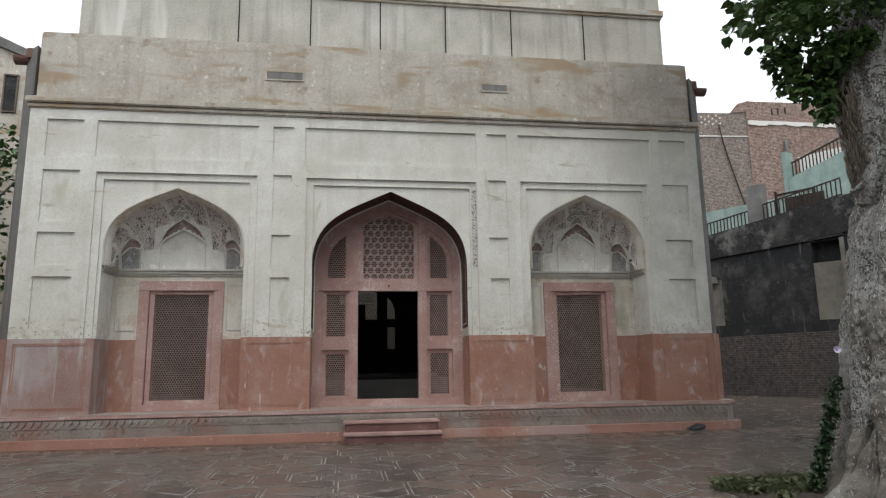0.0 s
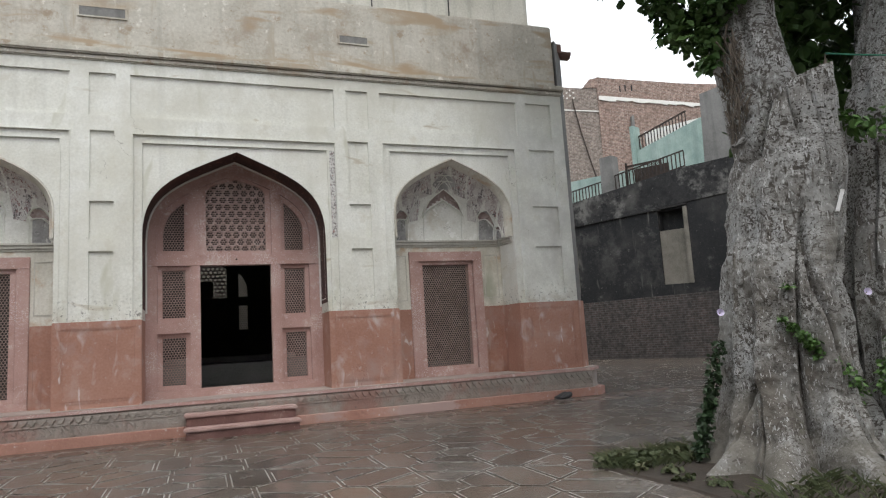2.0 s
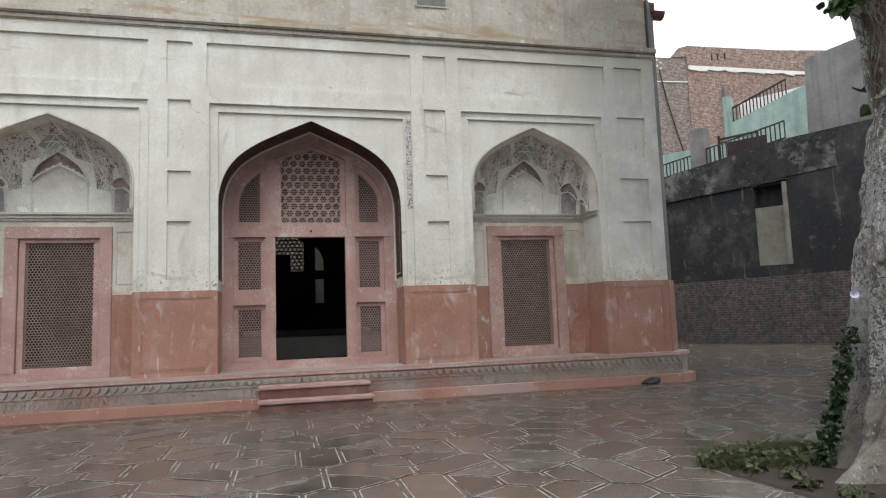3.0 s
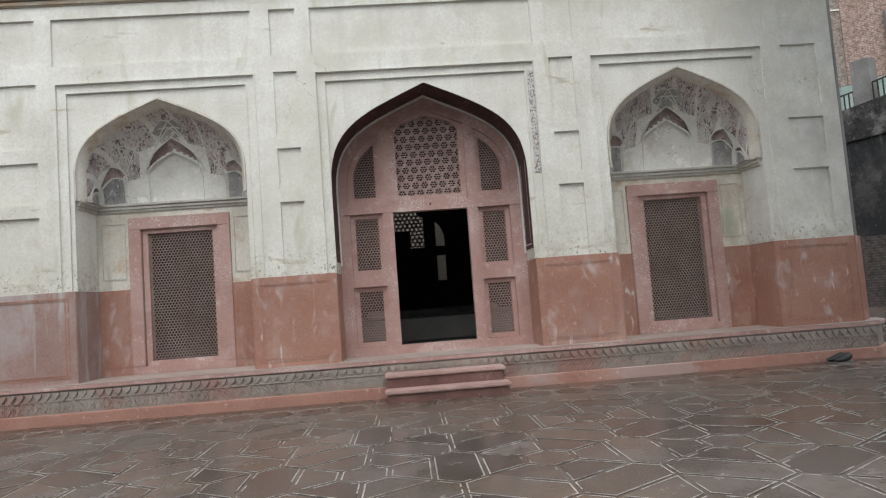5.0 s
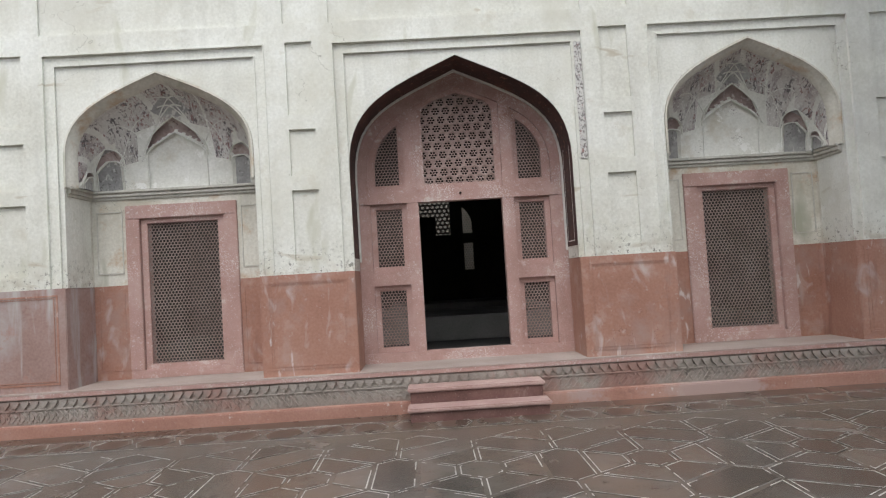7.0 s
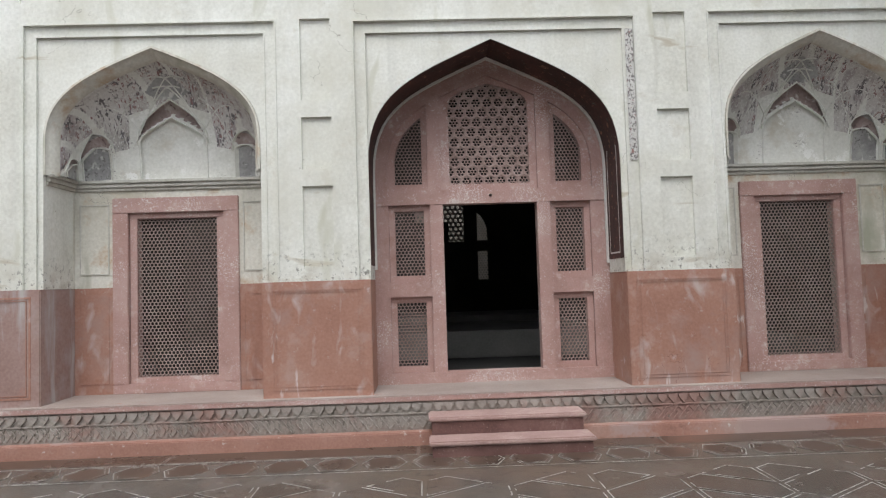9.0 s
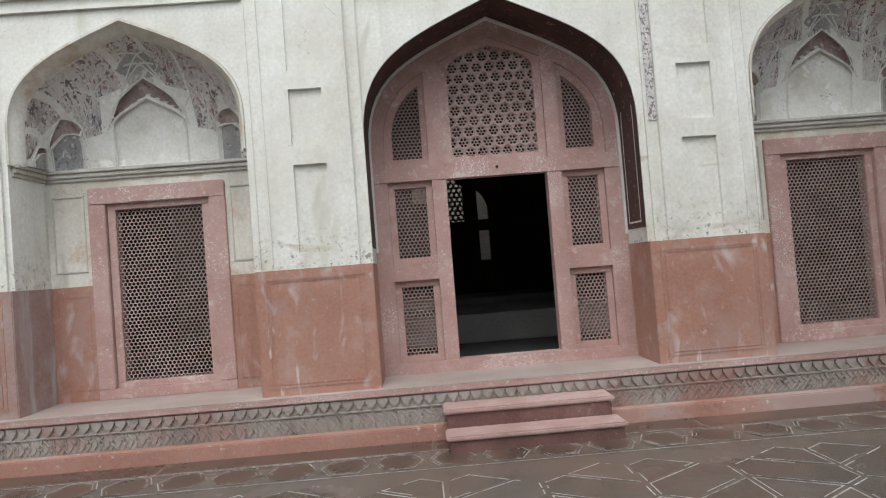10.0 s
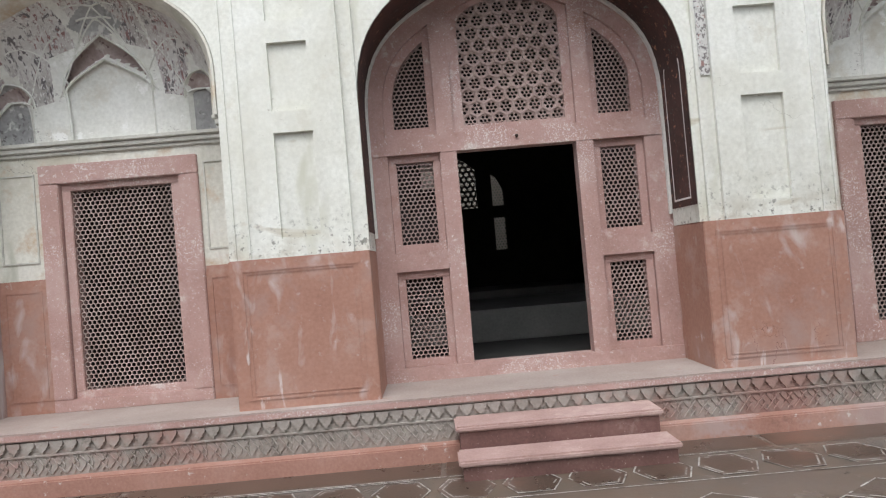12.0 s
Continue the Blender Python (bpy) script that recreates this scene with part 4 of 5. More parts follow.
prism(bm, rect(U0, ctr.cx - 0.5, 2.835, 3.80), YS, D1 - 0.01)
prism(bm, rect(ctr.cx + 0.5, U1, 2.835, 3.80), YS, D1 - 0.01)
prism(bm, [(x, z) for x, z in ctr.pts[:15]] + clip_top(arch_in, U0, MID.cx, 10)[::-1] + [(U0, 3.80)], YS, D1 - 0.01)
prism(bm, [(x, z) for x, z in ctr.pts[14:]] + [(U1, 3.80)] + clip_top(arch_in, MID.cx, U1, 10)[::-1], YS, D1 - 0.01)
part("panel_surround", bm, SAND, door)
screen(rosettes(ctr.cx - 0.5, ctr.cx + 0.5, 2.87, 4.1, 0.143, YS + 0.02, YS + 0.05, lambda x, z: abs(x - ctr.cx) < 0.56 and 2.80 < z < ctr.top(x) + 0.06), door, "rosette pierced stone screen")
bm = bmesh.new()
bmesh.ops.create_icosphere(bm, subdivisions=2, radius=0.018, matrix=Matrix.Translation((0.065, D0 - 0.022, 2.68)))
part("iron_stud", bm, IRON, door)
part("carved_strip", boxes((1.62, 1.71, -0.034, -0.010, 2.95, 4.49), bevel=0.004), WORNCARVING, front, "narrow strip of worn floral carving")
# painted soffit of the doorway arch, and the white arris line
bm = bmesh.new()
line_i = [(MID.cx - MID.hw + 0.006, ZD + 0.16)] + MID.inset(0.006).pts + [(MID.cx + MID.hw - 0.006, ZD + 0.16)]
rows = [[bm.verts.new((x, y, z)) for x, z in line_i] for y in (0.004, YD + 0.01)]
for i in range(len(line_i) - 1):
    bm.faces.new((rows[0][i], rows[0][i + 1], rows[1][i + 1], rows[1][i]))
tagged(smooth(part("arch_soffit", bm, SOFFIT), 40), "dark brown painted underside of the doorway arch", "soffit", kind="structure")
bm = bmesh.new()
ribbon(bm, [(MID.cx - MID.hw + 0.03, Z0 + 1.4)] + MID.inset(0.03).pts + [(MID.cx + MID.hw - 0.03, Z0 + 1.4)], [(MID.cx - MID.hw + 0.004, Z0 + 1.4)] + MID.inset(0.004).pts + [(MID.cx + MID.hw - 0.004, Z0 + 1.4)], YD - 0.045, YD - 0.002)
tagged(part("arch_fillet", bm, LIMEWASH), "thin white plaster fillet beside the stone screen", "trim", kind="structure")
pxr = MID.cx + MID.hw - 0.008
bm = bmesh.new()
for e, (ya, yb_, za, zb) in enumerate(((0.10, 0.50, ZD + 0.22, 3.05),)):
    arc = [(ya, za), (yb_, za), (yb_, zb)] + [(0.30 + 0.20 * math.cos(t), zb + 0.26 * math.sin(t) ** 0.8) for t in [math.pi * i / 10 for i in range(1, 10)]] + [(ya, zb)]
    vo = [bm.verts.new((pxr - 0.008, y, z)) for y, z in arc]
    vi = [bm.verts.new((pxr - 0.008, 0.30 + (y - 0.30) * 0.90, (za + zb) / 2 + (z - (za + zb) / 2) * 0.97)) for y, z in arc]
    for i in range(len(arc)):
        j = (i + 1) % len(arc)
        bm.faces.new((vo[i], vo[j], vi[j], vi[i]))
tagged(part("painted_outline", bm, LIMEWASH), "white painted arched outline on the doorway reveal", "painting", kind="structure")

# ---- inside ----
tagged(part("floor_hall", boxes((XL, XR, D1, BACK, Z0, 0.45)), DARKFLOOR), "stone floor inside the tomb, shade put into its colour", "floor", kind="structure")
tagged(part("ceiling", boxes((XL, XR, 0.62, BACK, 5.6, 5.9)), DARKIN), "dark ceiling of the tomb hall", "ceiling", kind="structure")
# added lining that keeps pale plaster from brightening the hall
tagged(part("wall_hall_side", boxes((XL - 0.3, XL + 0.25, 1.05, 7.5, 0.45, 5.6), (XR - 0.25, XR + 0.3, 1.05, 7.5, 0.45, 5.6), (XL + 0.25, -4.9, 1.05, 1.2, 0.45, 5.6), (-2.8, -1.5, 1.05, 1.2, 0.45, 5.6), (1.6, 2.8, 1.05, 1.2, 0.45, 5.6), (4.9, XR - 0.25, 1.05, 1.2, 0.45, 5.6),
                        (-4.9, -2.8, 1.05, 1.2, 3.0, 5.6), (2.8, 4.9, 1.05, 1.2, 3.0, 5.6), (-1.5, 1.6, 1.05, 1.2, 4.5, 5.6)), DARKIN), "shade-dark lining added inside the hall", "wall", kind="structure")
dais = thing("stepped_dais", "low grey stone dais in the dark hall", "dais")
part("lower_step", boxes((-1.7, 1.95, 2.7, 7.0, 0.45, 0.86), bevel=0.02), DAIS, dais)
part("upper_step", boxes((-1.3, 1.6, 5.0, 6.8, 0.86, 0.98), bevel=0.02), DAIS, dais)
FARY = 7.5
BX, SX, SZ = (-0.95, 0.15), (0.45, 0.68), ((1.66, 2.31), (2.55, 3.18))
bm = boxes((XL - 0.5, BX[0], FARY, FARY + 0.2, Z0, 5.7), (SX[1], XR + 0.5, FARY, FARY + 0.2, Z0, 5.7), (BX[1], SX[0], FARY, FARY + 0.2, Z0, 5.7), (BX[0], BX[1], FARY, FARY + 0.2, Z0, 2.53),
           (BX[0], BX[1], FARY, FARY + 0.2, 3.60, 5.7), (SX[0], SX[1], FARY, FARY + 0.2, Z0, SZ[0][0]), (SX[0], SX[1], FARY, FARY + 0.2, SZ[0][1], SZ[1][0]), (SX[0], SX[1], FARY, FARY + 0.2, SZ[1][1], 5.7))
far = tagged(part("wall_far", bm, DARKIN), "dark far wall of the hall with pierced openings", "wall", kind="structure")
screen(honeycomb(BX[0], BX[1], 2.53, 3.60, 0.115, FARY + 0.05, FARY + 0.08, lambda x, z: BX[0] - 0.05 < x < BX[1] + 0.05 and 2.45 < z < 3.70, 0.62), far)
for z0, z1 in SZ:
    screen(honeycomb(SX[0], SX[1], z0, z1, 0.062, FARY + 0.05, FARY + 0.07, lambda x, z: SX[0] - 0.04 < x < SX[1] + 0.04 and z0 - 0.04 < z < z1 + 0.04, 0.60), far)
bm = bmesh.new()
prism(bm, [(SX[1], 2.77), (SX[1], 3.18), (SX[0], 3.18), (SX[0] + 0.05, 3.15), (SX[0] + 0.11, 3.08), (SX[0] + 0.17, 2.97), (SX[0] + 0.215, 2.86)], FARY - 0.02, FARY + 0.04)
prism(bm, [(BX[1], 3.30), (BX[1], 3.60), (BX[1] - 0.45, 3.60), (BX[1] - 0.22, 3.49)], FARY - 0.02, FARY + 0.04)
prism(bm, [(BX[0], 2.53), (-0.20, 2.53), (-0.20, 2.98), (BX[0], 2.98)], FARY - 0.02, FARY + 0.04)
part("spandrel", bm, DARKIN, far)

# ---- steps ----
steps = thing("entrance_steps", "two worn red sandstone steps before the doorway", "steps")
for y0, y1, z0, z1, xr in ((-0.50, -0.13, GZ, 0.215, 0.88), (-0.81, -0.48, GZ, 0.035, 0.90)):
    # risers take a darker red than the treads
    part("riser", boxes((-0.75, xr - 0.03, y0 + 0.03, y1, GZ - 0.05, z1 - 0.05), bevel=0.006), RISERRED, steps, "dark red riser")
    part("tread", boxes((-0.78, xr, y0, y1, z1 - 0.05, z1), bevel=0.014), STEPS, steps, "rounded worn tread slab")

# ---- ground and paving ----
bm = bmesh.new()
for q in ((-400, -400), (400, -400), (400, 400), (-400, 400)):
    bm.verts.new((*q, GZ - 0.004))
bm.verts.ensure_lookup_table()
bm.faces.new(bm.verts)
ground = tagged(part("ground", bm, SLAB), "wet brown courtyard ground", "ground", kind="structure")
pav = thing("pavement", "wet red-brown stone paving with pale inlaid lines", "pavement", kind="structure", at=(0, 0, GZ))
LAT, HEXW, SQ = 1.475, 0.196, 1.162


def shrink(poly, d):
    """The outline of a slab moved inwards by d."""
    out = []
    n = len(poly)
    area = sum(poly[i][0] * poly[(i + 1) % n][1] - poly[(i + 1) % n][0] * poly[i][1] for i in range(n))
    s = 1 if area > 0 else -1
    for i in range(n):
        p0, p1, p2 = Vector(poly[i - 1]), Vector(poly[i]), Vector(poly[(i + 1) % n])
        e0, e1 = (p1 - p0).normalized(), (p2 - p1).normalized()
        n0, n1 = Vector((-e0.y, e0.x)) * s, Vector((-e1.y, e1.x)) * s
        k = (n0 + n1)
        k = k / max(0.3, k.dot(n0))
        out.append(tuple(p1 + k * d))
    return out


def slab_mesh(poly, z=0.0):
    vs, fs = [], []
    n = len(poly)
    a, b = shrink(poly, 0.020), shrink(poly, 0.026)
    vs = [(x, y, -0.02) for x, y in a] + [(x, y, z - 0.004) for x, y in a] + [(x, y, z) for x, y in b]
    fs = [tuple(range(2 * n, 3 * n))] + [(i, (i + 1) % n, n + (i + 1) % n, n + i) for i in range(n)] + [(n + i, n + (i + 1) % n, 2 * n + (i + 1) % n, 2 * n + i) for i in range(n)]
    return vs, fs


def sq(p):
    return [(x, y * SQ) for x, y in p]


R6 = HEXW / math.cos(radians(30))
shapes = {}
shapes["hex"] = sq([(R6 * math.cos(radians(30 + 60 * i)), R6 * math.sin(radians(30 + 60 * i))) for i in range(6)])
far_d, tip = LAT / 2 - HEXW, LAT / math.sqrt(3)
for k in range(6):
    c, s = math.cos(radians(60 * k)), math.sin(radians(60 * k))
    t = math.tan(radians(30))
    raw = [(HEXW, -HEXW * t), (far_d, -far_d * t), (far_d, far_d * t), (HEXW, HEXW * t)]
    shapes["trap", k] = sq([(x * c - y * s, x * s + y * c) for x, y in raw])
for k in range(3):
    c, s = math.cos(radians(60 * k)), math.sin(radians(60 * k))
    t = math.tan(radians(30))
    raw = [(far_d, -far_d * t), (LAT / 2, -LAT / 2 * t), (LAT - far_d, -far_d * t), (LAT - far_d, far_d * t), (LAT / 2, LAT / 2 * t), (far_d, far_d * t)]
    shapes["long", k] = sq([(x * c - y * s, x * s + y * c) for x, y in raw])
slab_data = {}
for key, poly in shapes.items():
    v, f = slab_mesh(poly)
    me = bpy.data.meshes.new("paving_slab")
    me.from_pydata(v, [], f)
    me.materials.append(SLAB)
    slab_data[key] = me
rng = random.Random(4)
inlay_v, inlay_f, rest_v, rest_f = [], [], [], []


def inlay(poly, ox, oy, keep):
    """Thin pale strips along the edges of a slab, worn away in places."""
    a, b = shrink(poly, 0.0175), shrink(poly, 0.029)
    n = len(poly)
    for i in range(n):
        j = (i + 1) % n
        t0 = 0.0
        while t0 < 1.0:
            t1 = min(1.0, t0 + rng.uniform(0.15, 0.6))
            if rng.random() < keep:
                q = len(inlay_v)
                for (p, r, t) in ((a, b, t0), (a, b, t1)):
                    for ln in (p, r):
                        inlay_v.append((ox + ln[i][0] + (ln[j][0] - ln[i][0]) * t, oy + ln[i][1] + (ln[j][1] - ln[i][1]) * t, 0.0022))
                inlay_f.append((q, q + 1, q + 3, q + 2))
            t0 = t1


BED = [(2.76, -5.86), (2.85, -6.30), (2.88, -7.00), (2.86, -7.50), (2.98, -8.10), (3.4, -9.0), (9.5, -9.0), (9.5, -6.2), (6.5, -5.6), (4.3, -5.45), (3.3, -5.52)]


def in_bed(x, y):
    hit = False
    for (xa, ya), (xb, yb) in zip(BED, BED[1:] + BED[:1]):
        if (ya > y) != (yb > y) and x < (xb - xa) * (y - ya) / (yb - ya) + xa:
            hit = not hit
    return hit


made = 0
ox0, oy0 = -1.57, -2.75
cells = []
for j in range(-9, 20):
    for i in range(-9, 16):
        cells.append((ox0 + (i + 0.5 * (j % 2)) * LAT, oy0 + j * LAT * math.sqrt(3) / 2 * SQ))
cells.sort(key=lambda c: (c[0] - 0.3) ** 2 + (c[1] + 3.5) ** 2)
for cx, cy in cells:
    for key, poly in shapes.items():
        px, py = cx + sum(p[0] for p in poly) / len(poly), cy + sum(p[1] for p in poly) / len(poly)
        if py > -1.22 and -7.6 < px < 7.6 or py > 12 or px > 13.2 - max(0, py - 3) * 0.4 or px < -8 or py < -14 or in_bed(px, py):
            continue
        if max(p[1] for p in poly) + cy > -1.17 and -7.6 < px < 7.6:
            continue
        inlay(poly, cx, cy, 0.74 if py < 1 else 0.35)
        if made < 300:
            ob = new("paving_slab", slab_data[key])
            ob.location = (cx, cy, rng.uniform(-0.0015, 0.001))
            ob.parent = pav
            made += 1
        else:
            v, f = slab_mesh(poly, rng.uniform(-0.0015, 0.001))
            b = len(rest_v)
            rest_v += [(x + cx, y + cy, z) for x, y, z in v]
            rest_f += [tuple(b + q for q in ff) for ff in f]
# border rows along the platform: long slabs, then hexagons tip to tip
border = []
for i in range(-16, 17):
    x = 0.22 + i * 0.48
    border.append([(x - 0.24, -0.90), (x - 0.14, -1.13), (x + 0.14, -1.13), (x + 0.24, -0.90), (x + 0.14, -0.67), (x - 0.14, -0.67)])
for i in range(-3, 4):
    x = i * 2.6 - 0.9
    border.append([(x, -0.62), (x + 2.6, -0.62), (x + 2.6, -0.22), (x, -0.22)])
for n, poly in enumerate(border):
    v, f = slab_mesh(poly, rng.uniform(-0.0015, 0.001))
    me = bpy.data.meshes.new("border_slab")
    me.from_pydata(v, [], f)
    me.materials.append(SLAB_RED)
    new("border_slab", me).parent = pav
    if n < 33:
        inlay(shrink(poly, 0.035), 0, 0, 0.5)
        inlay(poly, 0, 0, 0.75)
inlay([(-8, -1.17), (8, -1.17), (8, -0.63), (-8, -0.63)], 0, 0, 0.85)
inlay([(-8, -1.20), (8, -1.20), (8, -0.60), (-8, -0.60)], 0, 0, 0.6)
me = bpy.data.meshes.new("outer_slabs")
me.from_pydata(rest_v, [], rest_f)
me.materials.append(SLAB)
rest = new("outer_slabs", me)
rest.parent = pav
rest["kind"] = "stuff"
me = bpy.data.meshes.new("inlay_lines")
me.from_pydata(inlay_v, [], inlay_f)
me.materials.append(PALE)
ln = new("inlay_lines", me)
ln.parent = pav
ln["kind"], ln["label"] = "stuff", "worn pale inlaid lines between slabs"


# ---- tree ----
TC, TS, TF = Vector((4.57, -6.79, 0)), Vector((0.894, -0.447, 0)), Vector((-0.447, -0.894, 0))  # foot, sideways, towards the path


def lerp_table(tab, z):
    for (z0, *a), (z1, *b) in zip(tab, tab[1:]):
        if z <= z1:
            t = max(0, (z - z0) / (z1 - z0))
            t = t * t * (3 - 2 * t)
            return [p + (q - p) * t for p, q in zip(a, b)]
    return list(tab[-1][1:])


def limb_mesh(tab, z0, z1, lobes, seed, nz=70, na=72, rough=0.035, roots=0.0):
    """A bark-covered stem: rows of height, sideways place, place towards the path, radius and depth of the root flutes."""
    bm = bmesh.new()
    rows = []
    for j in range(nz + 1):
        z = z0 + (z1 - z0) * j / nz
        off, fwd, r, fl = lerp_table(tab, z)
        c = TC + TS * off + TF * fwd
        row = []
        for i in range(na):
            a = 2 * math.pi * i / na
            w = sum(math.cos(k * a + p + 0.25 * z) * m for k, p, m in lobes)
            rr = r * (1 + fl * w)
            if roots:
                rr *= 1 + 0.85 * (0.5 + 0.5 * math.cos(9 * a + roots + 0.9 * math.sin(2 * a + 0.4))) ** 1.3 * (0.7 + 0.3 * math.sin(3 * a + 1)) * max(0.0, 1 - z / 0.8) ** 2.2
            d = TS * math.cos(a) + TF * math.sin(a)
            q = c + d * rr + Vector((0, 0, z))
            s = noise.fractal(Vector((q.x * 3, q.y * 3, q.z * 2.2 + seed)), 1.0, 2.0, 4) * rough + noise.noise(Vector((q.x * 11, q.y * 11, q.z * 16 + seed))) * rough * 0.35
            s -= abs(noise.noise(Vector((q.x * 5.5, q.y * 5.5, q.z * 0.9 + seed * 2)))) * rough * 1.6
            fold = abs(noise.noise(Vector((math.cos(a) * 1.8, math.sin(a) * 1.8, z * 0.4 + seed))))
            s -= rough * 2.3 * max(0.0, 1 - fold / 0.085) ** 1.5 * min(1.0, r / 0.3)
            row.append(bm.verts.new(q + d * (s + rough * 0.4)))
        rows.append(row)
    for r0, r1 in zip(rows, rows[1:]):
        for i in range(na):
            k = (i + 1) % na
            bm.faces.new((r0[i], r0[k], r1[k], r1[i]))
    bm.faces.new(rows[-1])
    return bm


tree = thing("tree", "old broad-trunked tree with pale grey fissured bark and broken stub", "tree", at=(0, 0, GZ - 0.01))
LOBES = [(5, 0.4, 0.42), (8, 1.3, 0.30), (3, 2.0, 0.28), (13, 0.2, 0.22), (21, 0.9, 0.12)]
trunk = part("trunk", limb_mesh([(-0.1, -0.24, 0.08, 0.74, 0.26), (0.10, -0.24, 0.06, 0.66, 0.24), (0.30, -0.24, 0.03, 0.58, 0.20), (0.7, -0.23, 0, 0.525, 0.16), (1.44, -0.20, 0, 0.50, 0.12), (2.2, -0.10, 0, 0.455, 0.09), (2.9, -0.03, 0.03, 0.41, 0.07), (3.4, 0.0, 0.04, 0.385, 0.07)],
                            -0.1, 3.16, LOBES, 3.0, 220, 340, 0.037, 1.1), BARK, tree)
smooth(trunk, 50)
smooth(part("limb", limb_mesh([(2.7, -0.08, -0.10, 0.34, 0.05), (3.3, -0.13, -0.12, 0.335, 0.05), (4.1, -0.23, -0.14, 0.31, 0.04), (5.2, -0.05, -0.2, 0.24, 0.04), (7.0, 0.3, -0.3, 0.18, 0.04)], 2.7, 7.0, LOBES, 9.0, 80, 48), BARK, tree), 50)
stub = part("broken_stub", limb_mesh([(2.0, 0.16, 0.08, 0.20, 0.08), (2.7, 0.14, 0.14, 0.27, 0.10), (3.2, 0.10, 0.15, 0.31, 0.12), (3.45, 0.10, 0.15, 0.305, 0.12)], 2.0, 3.34, [(5, 0.4, 0.3), (3, 1.0, 0.3), (11, 0.3, 0.15)], 14.0, 60, 90, 0.02), BARK, tree, "broken stub with splintered top")
for v in stub.data.vertices:
    if v.co.z > 3.10:
        # the broken face rises towards the outer side
        v.co.z += (v.co - TC).dot(TS) * 0.32 * min(1.0, (v.co.z - 3.10) / 0.2)
smooth(stub, 40)
bm = bmesh.new()
for i in range(7):
    a = -0.75 + i * 0.25
    p = TC + TS * (0.10 + 0.25 * math.cos(a)) + TF * (0.14 + 0.25 * math.sin(a))
    h = rng.uniform(0.02, 0.12)
    bmesh.ops.create_cone(bm, segments=5, radius1=0.035, radius2=0.008, depth=h + 0.08, matrix=Matrix.Translation((p.x, p.y, 3.33 + 0.08 * math.cos(a) + h / 2)) @ pose(0, 0, 0, rng.uniform(-9, 9), rng.uniform(-9, 9), a * 50) @ Matrix.Diagonal((1.6, 0.5, 1, 1)))
part("splinters", bm, WOOD, stub)
smooth(part("second_stem", limb_mesh([(-0.1, 0.80, -0.2, 0.46, 0.30), (0.5, 0.80, -0.2, 0.36, 0.18), (1.6, 0.80, -0.2, 0.32, 0.14), (2.6, 0.95, -0.25, 0.28, 0.1), (5.5, 1.6, -0.6, 0.2, 0.05)], -0.1, 5.5, LOBES, 21.0, 80, 48), BARK, tree), 50)
bm = bmesh.new()
for i in range(170):
    p = TC + TS * rng.uniform(-0.50, -0.36) + TF * rng.uniform(-0.05, 0.22)
    ln_ = rng.uniform(0.12, 0.36)
    m = Matrix.Translation((p.x, p.y, rng.uniform(2.95, 3.85))) @ Matrix.Rotation(rng.uniform(0, 6.28), 4, "Z") @ Matrix.Rotation(math.pi + rng.gauss(0, 0.4), 4, "Y")
    bmesh.ops.create_cone(bm, segments=5, radius1=rng.uniform(0.004, 0.012), radius2=0.002, depth=ln_, matrix=m)
part("dead_twig_tuft", bm, WOOD, tree, "shaggy dead brown twigs")["kind"] = "stuff"
for off, z, tilt in ((-0.42, 3.02, -48), (-0.46, 2.86, -118), (-0.40, 2.70, -84)):
    p = TC + TS * off + TF * 0.12
    m = Matrix.Translation((p.x, p.y, z)) @ Matrix.Rotation(math.atan2(TS.y, TS.x), 4, "Z") @ Matrix.Rotation(radians(tilt), 4, "Y")
    bm = bmesh.new()
    bmesh.ops.create_cone(bm, segments=9, radius1=0.04, radius2=0.016, depth=0.15, matrix=m)
    bmesh.ops.subdivide_edges(bm, edges=bm.edges[:], cuts=2)
    for v in bm.verts:
        v.co += noise.noise_vector(v.co * 11) * 0.018
    part("snag", bm, BARK, tree)


def leaf_cloud(name, n, centres, size, mat, parent, droop=0.6, seed=1, label="", flat=1.0):
    """Many small heart-shaped folded leaves scattered in clumps."""
    g = np.random.default_rng(seed)
    vs, fs = [], []
    shape = np.array([(0, 0, 0), (0.42, 0.30, 0.06), (0.36, 0.62, 0.05), (0, 1.0, -0.10), (-0.36, 0.62, 0.05), (-0.42, 0.30, 0.06), (0, 0.5, -0.03)])
    wts = np.array([c[4] for c in centres], float)
    pick = g.choice(len(centres), n, p=wts / wts.sum())
    for q in range(n):
        cx, cy, cz, rad, w, *fl = centres[pick[q]]
        d = g.normal(size=3)
        d = d / np.linalg.norm(d) * rad * g.random() ** 0.45
        d[2] *= fl[0] if fl else 0.8
        s = size * g.uniform(0.55, 1.25)
        e = Euler((g.uniform(-1.9, 0.2) * droop, g.uniform(-0.8, 0.8), g.uniform(0, 6.28))).to_matrix()
        b = len(vs)
        for p in shape:
            r = e @ Vector(p * s)
            vs.append((cx + d[0] + r.x, cy + d[1] + r.y, cz + d[2] + r.z))
        fs += [(b, b + 1, b + 6), (b + 1, b + 2, b + 6), (b + 2, b + 3, b + 6), (b + 3, b + 4, b + 6), (b + 4, b + 5, b + 6), (b + 5, b, b + 6)]
    me = bpy.data.meshes.new(name)
    me.from_pydata(vs, [], fs)
    me.materials.append(mat)
    ob = new(name, me)
    ob.parent = parent
    ob["kind"] = "stuff"
    if label:
        ob["label"] = label
    return ob


def at_tree(off, fwd, z, rad, w, *fl):
    p = TC + TS * off + TF * fwd
    return (p.x, p.y, z, rad, w, *fl)


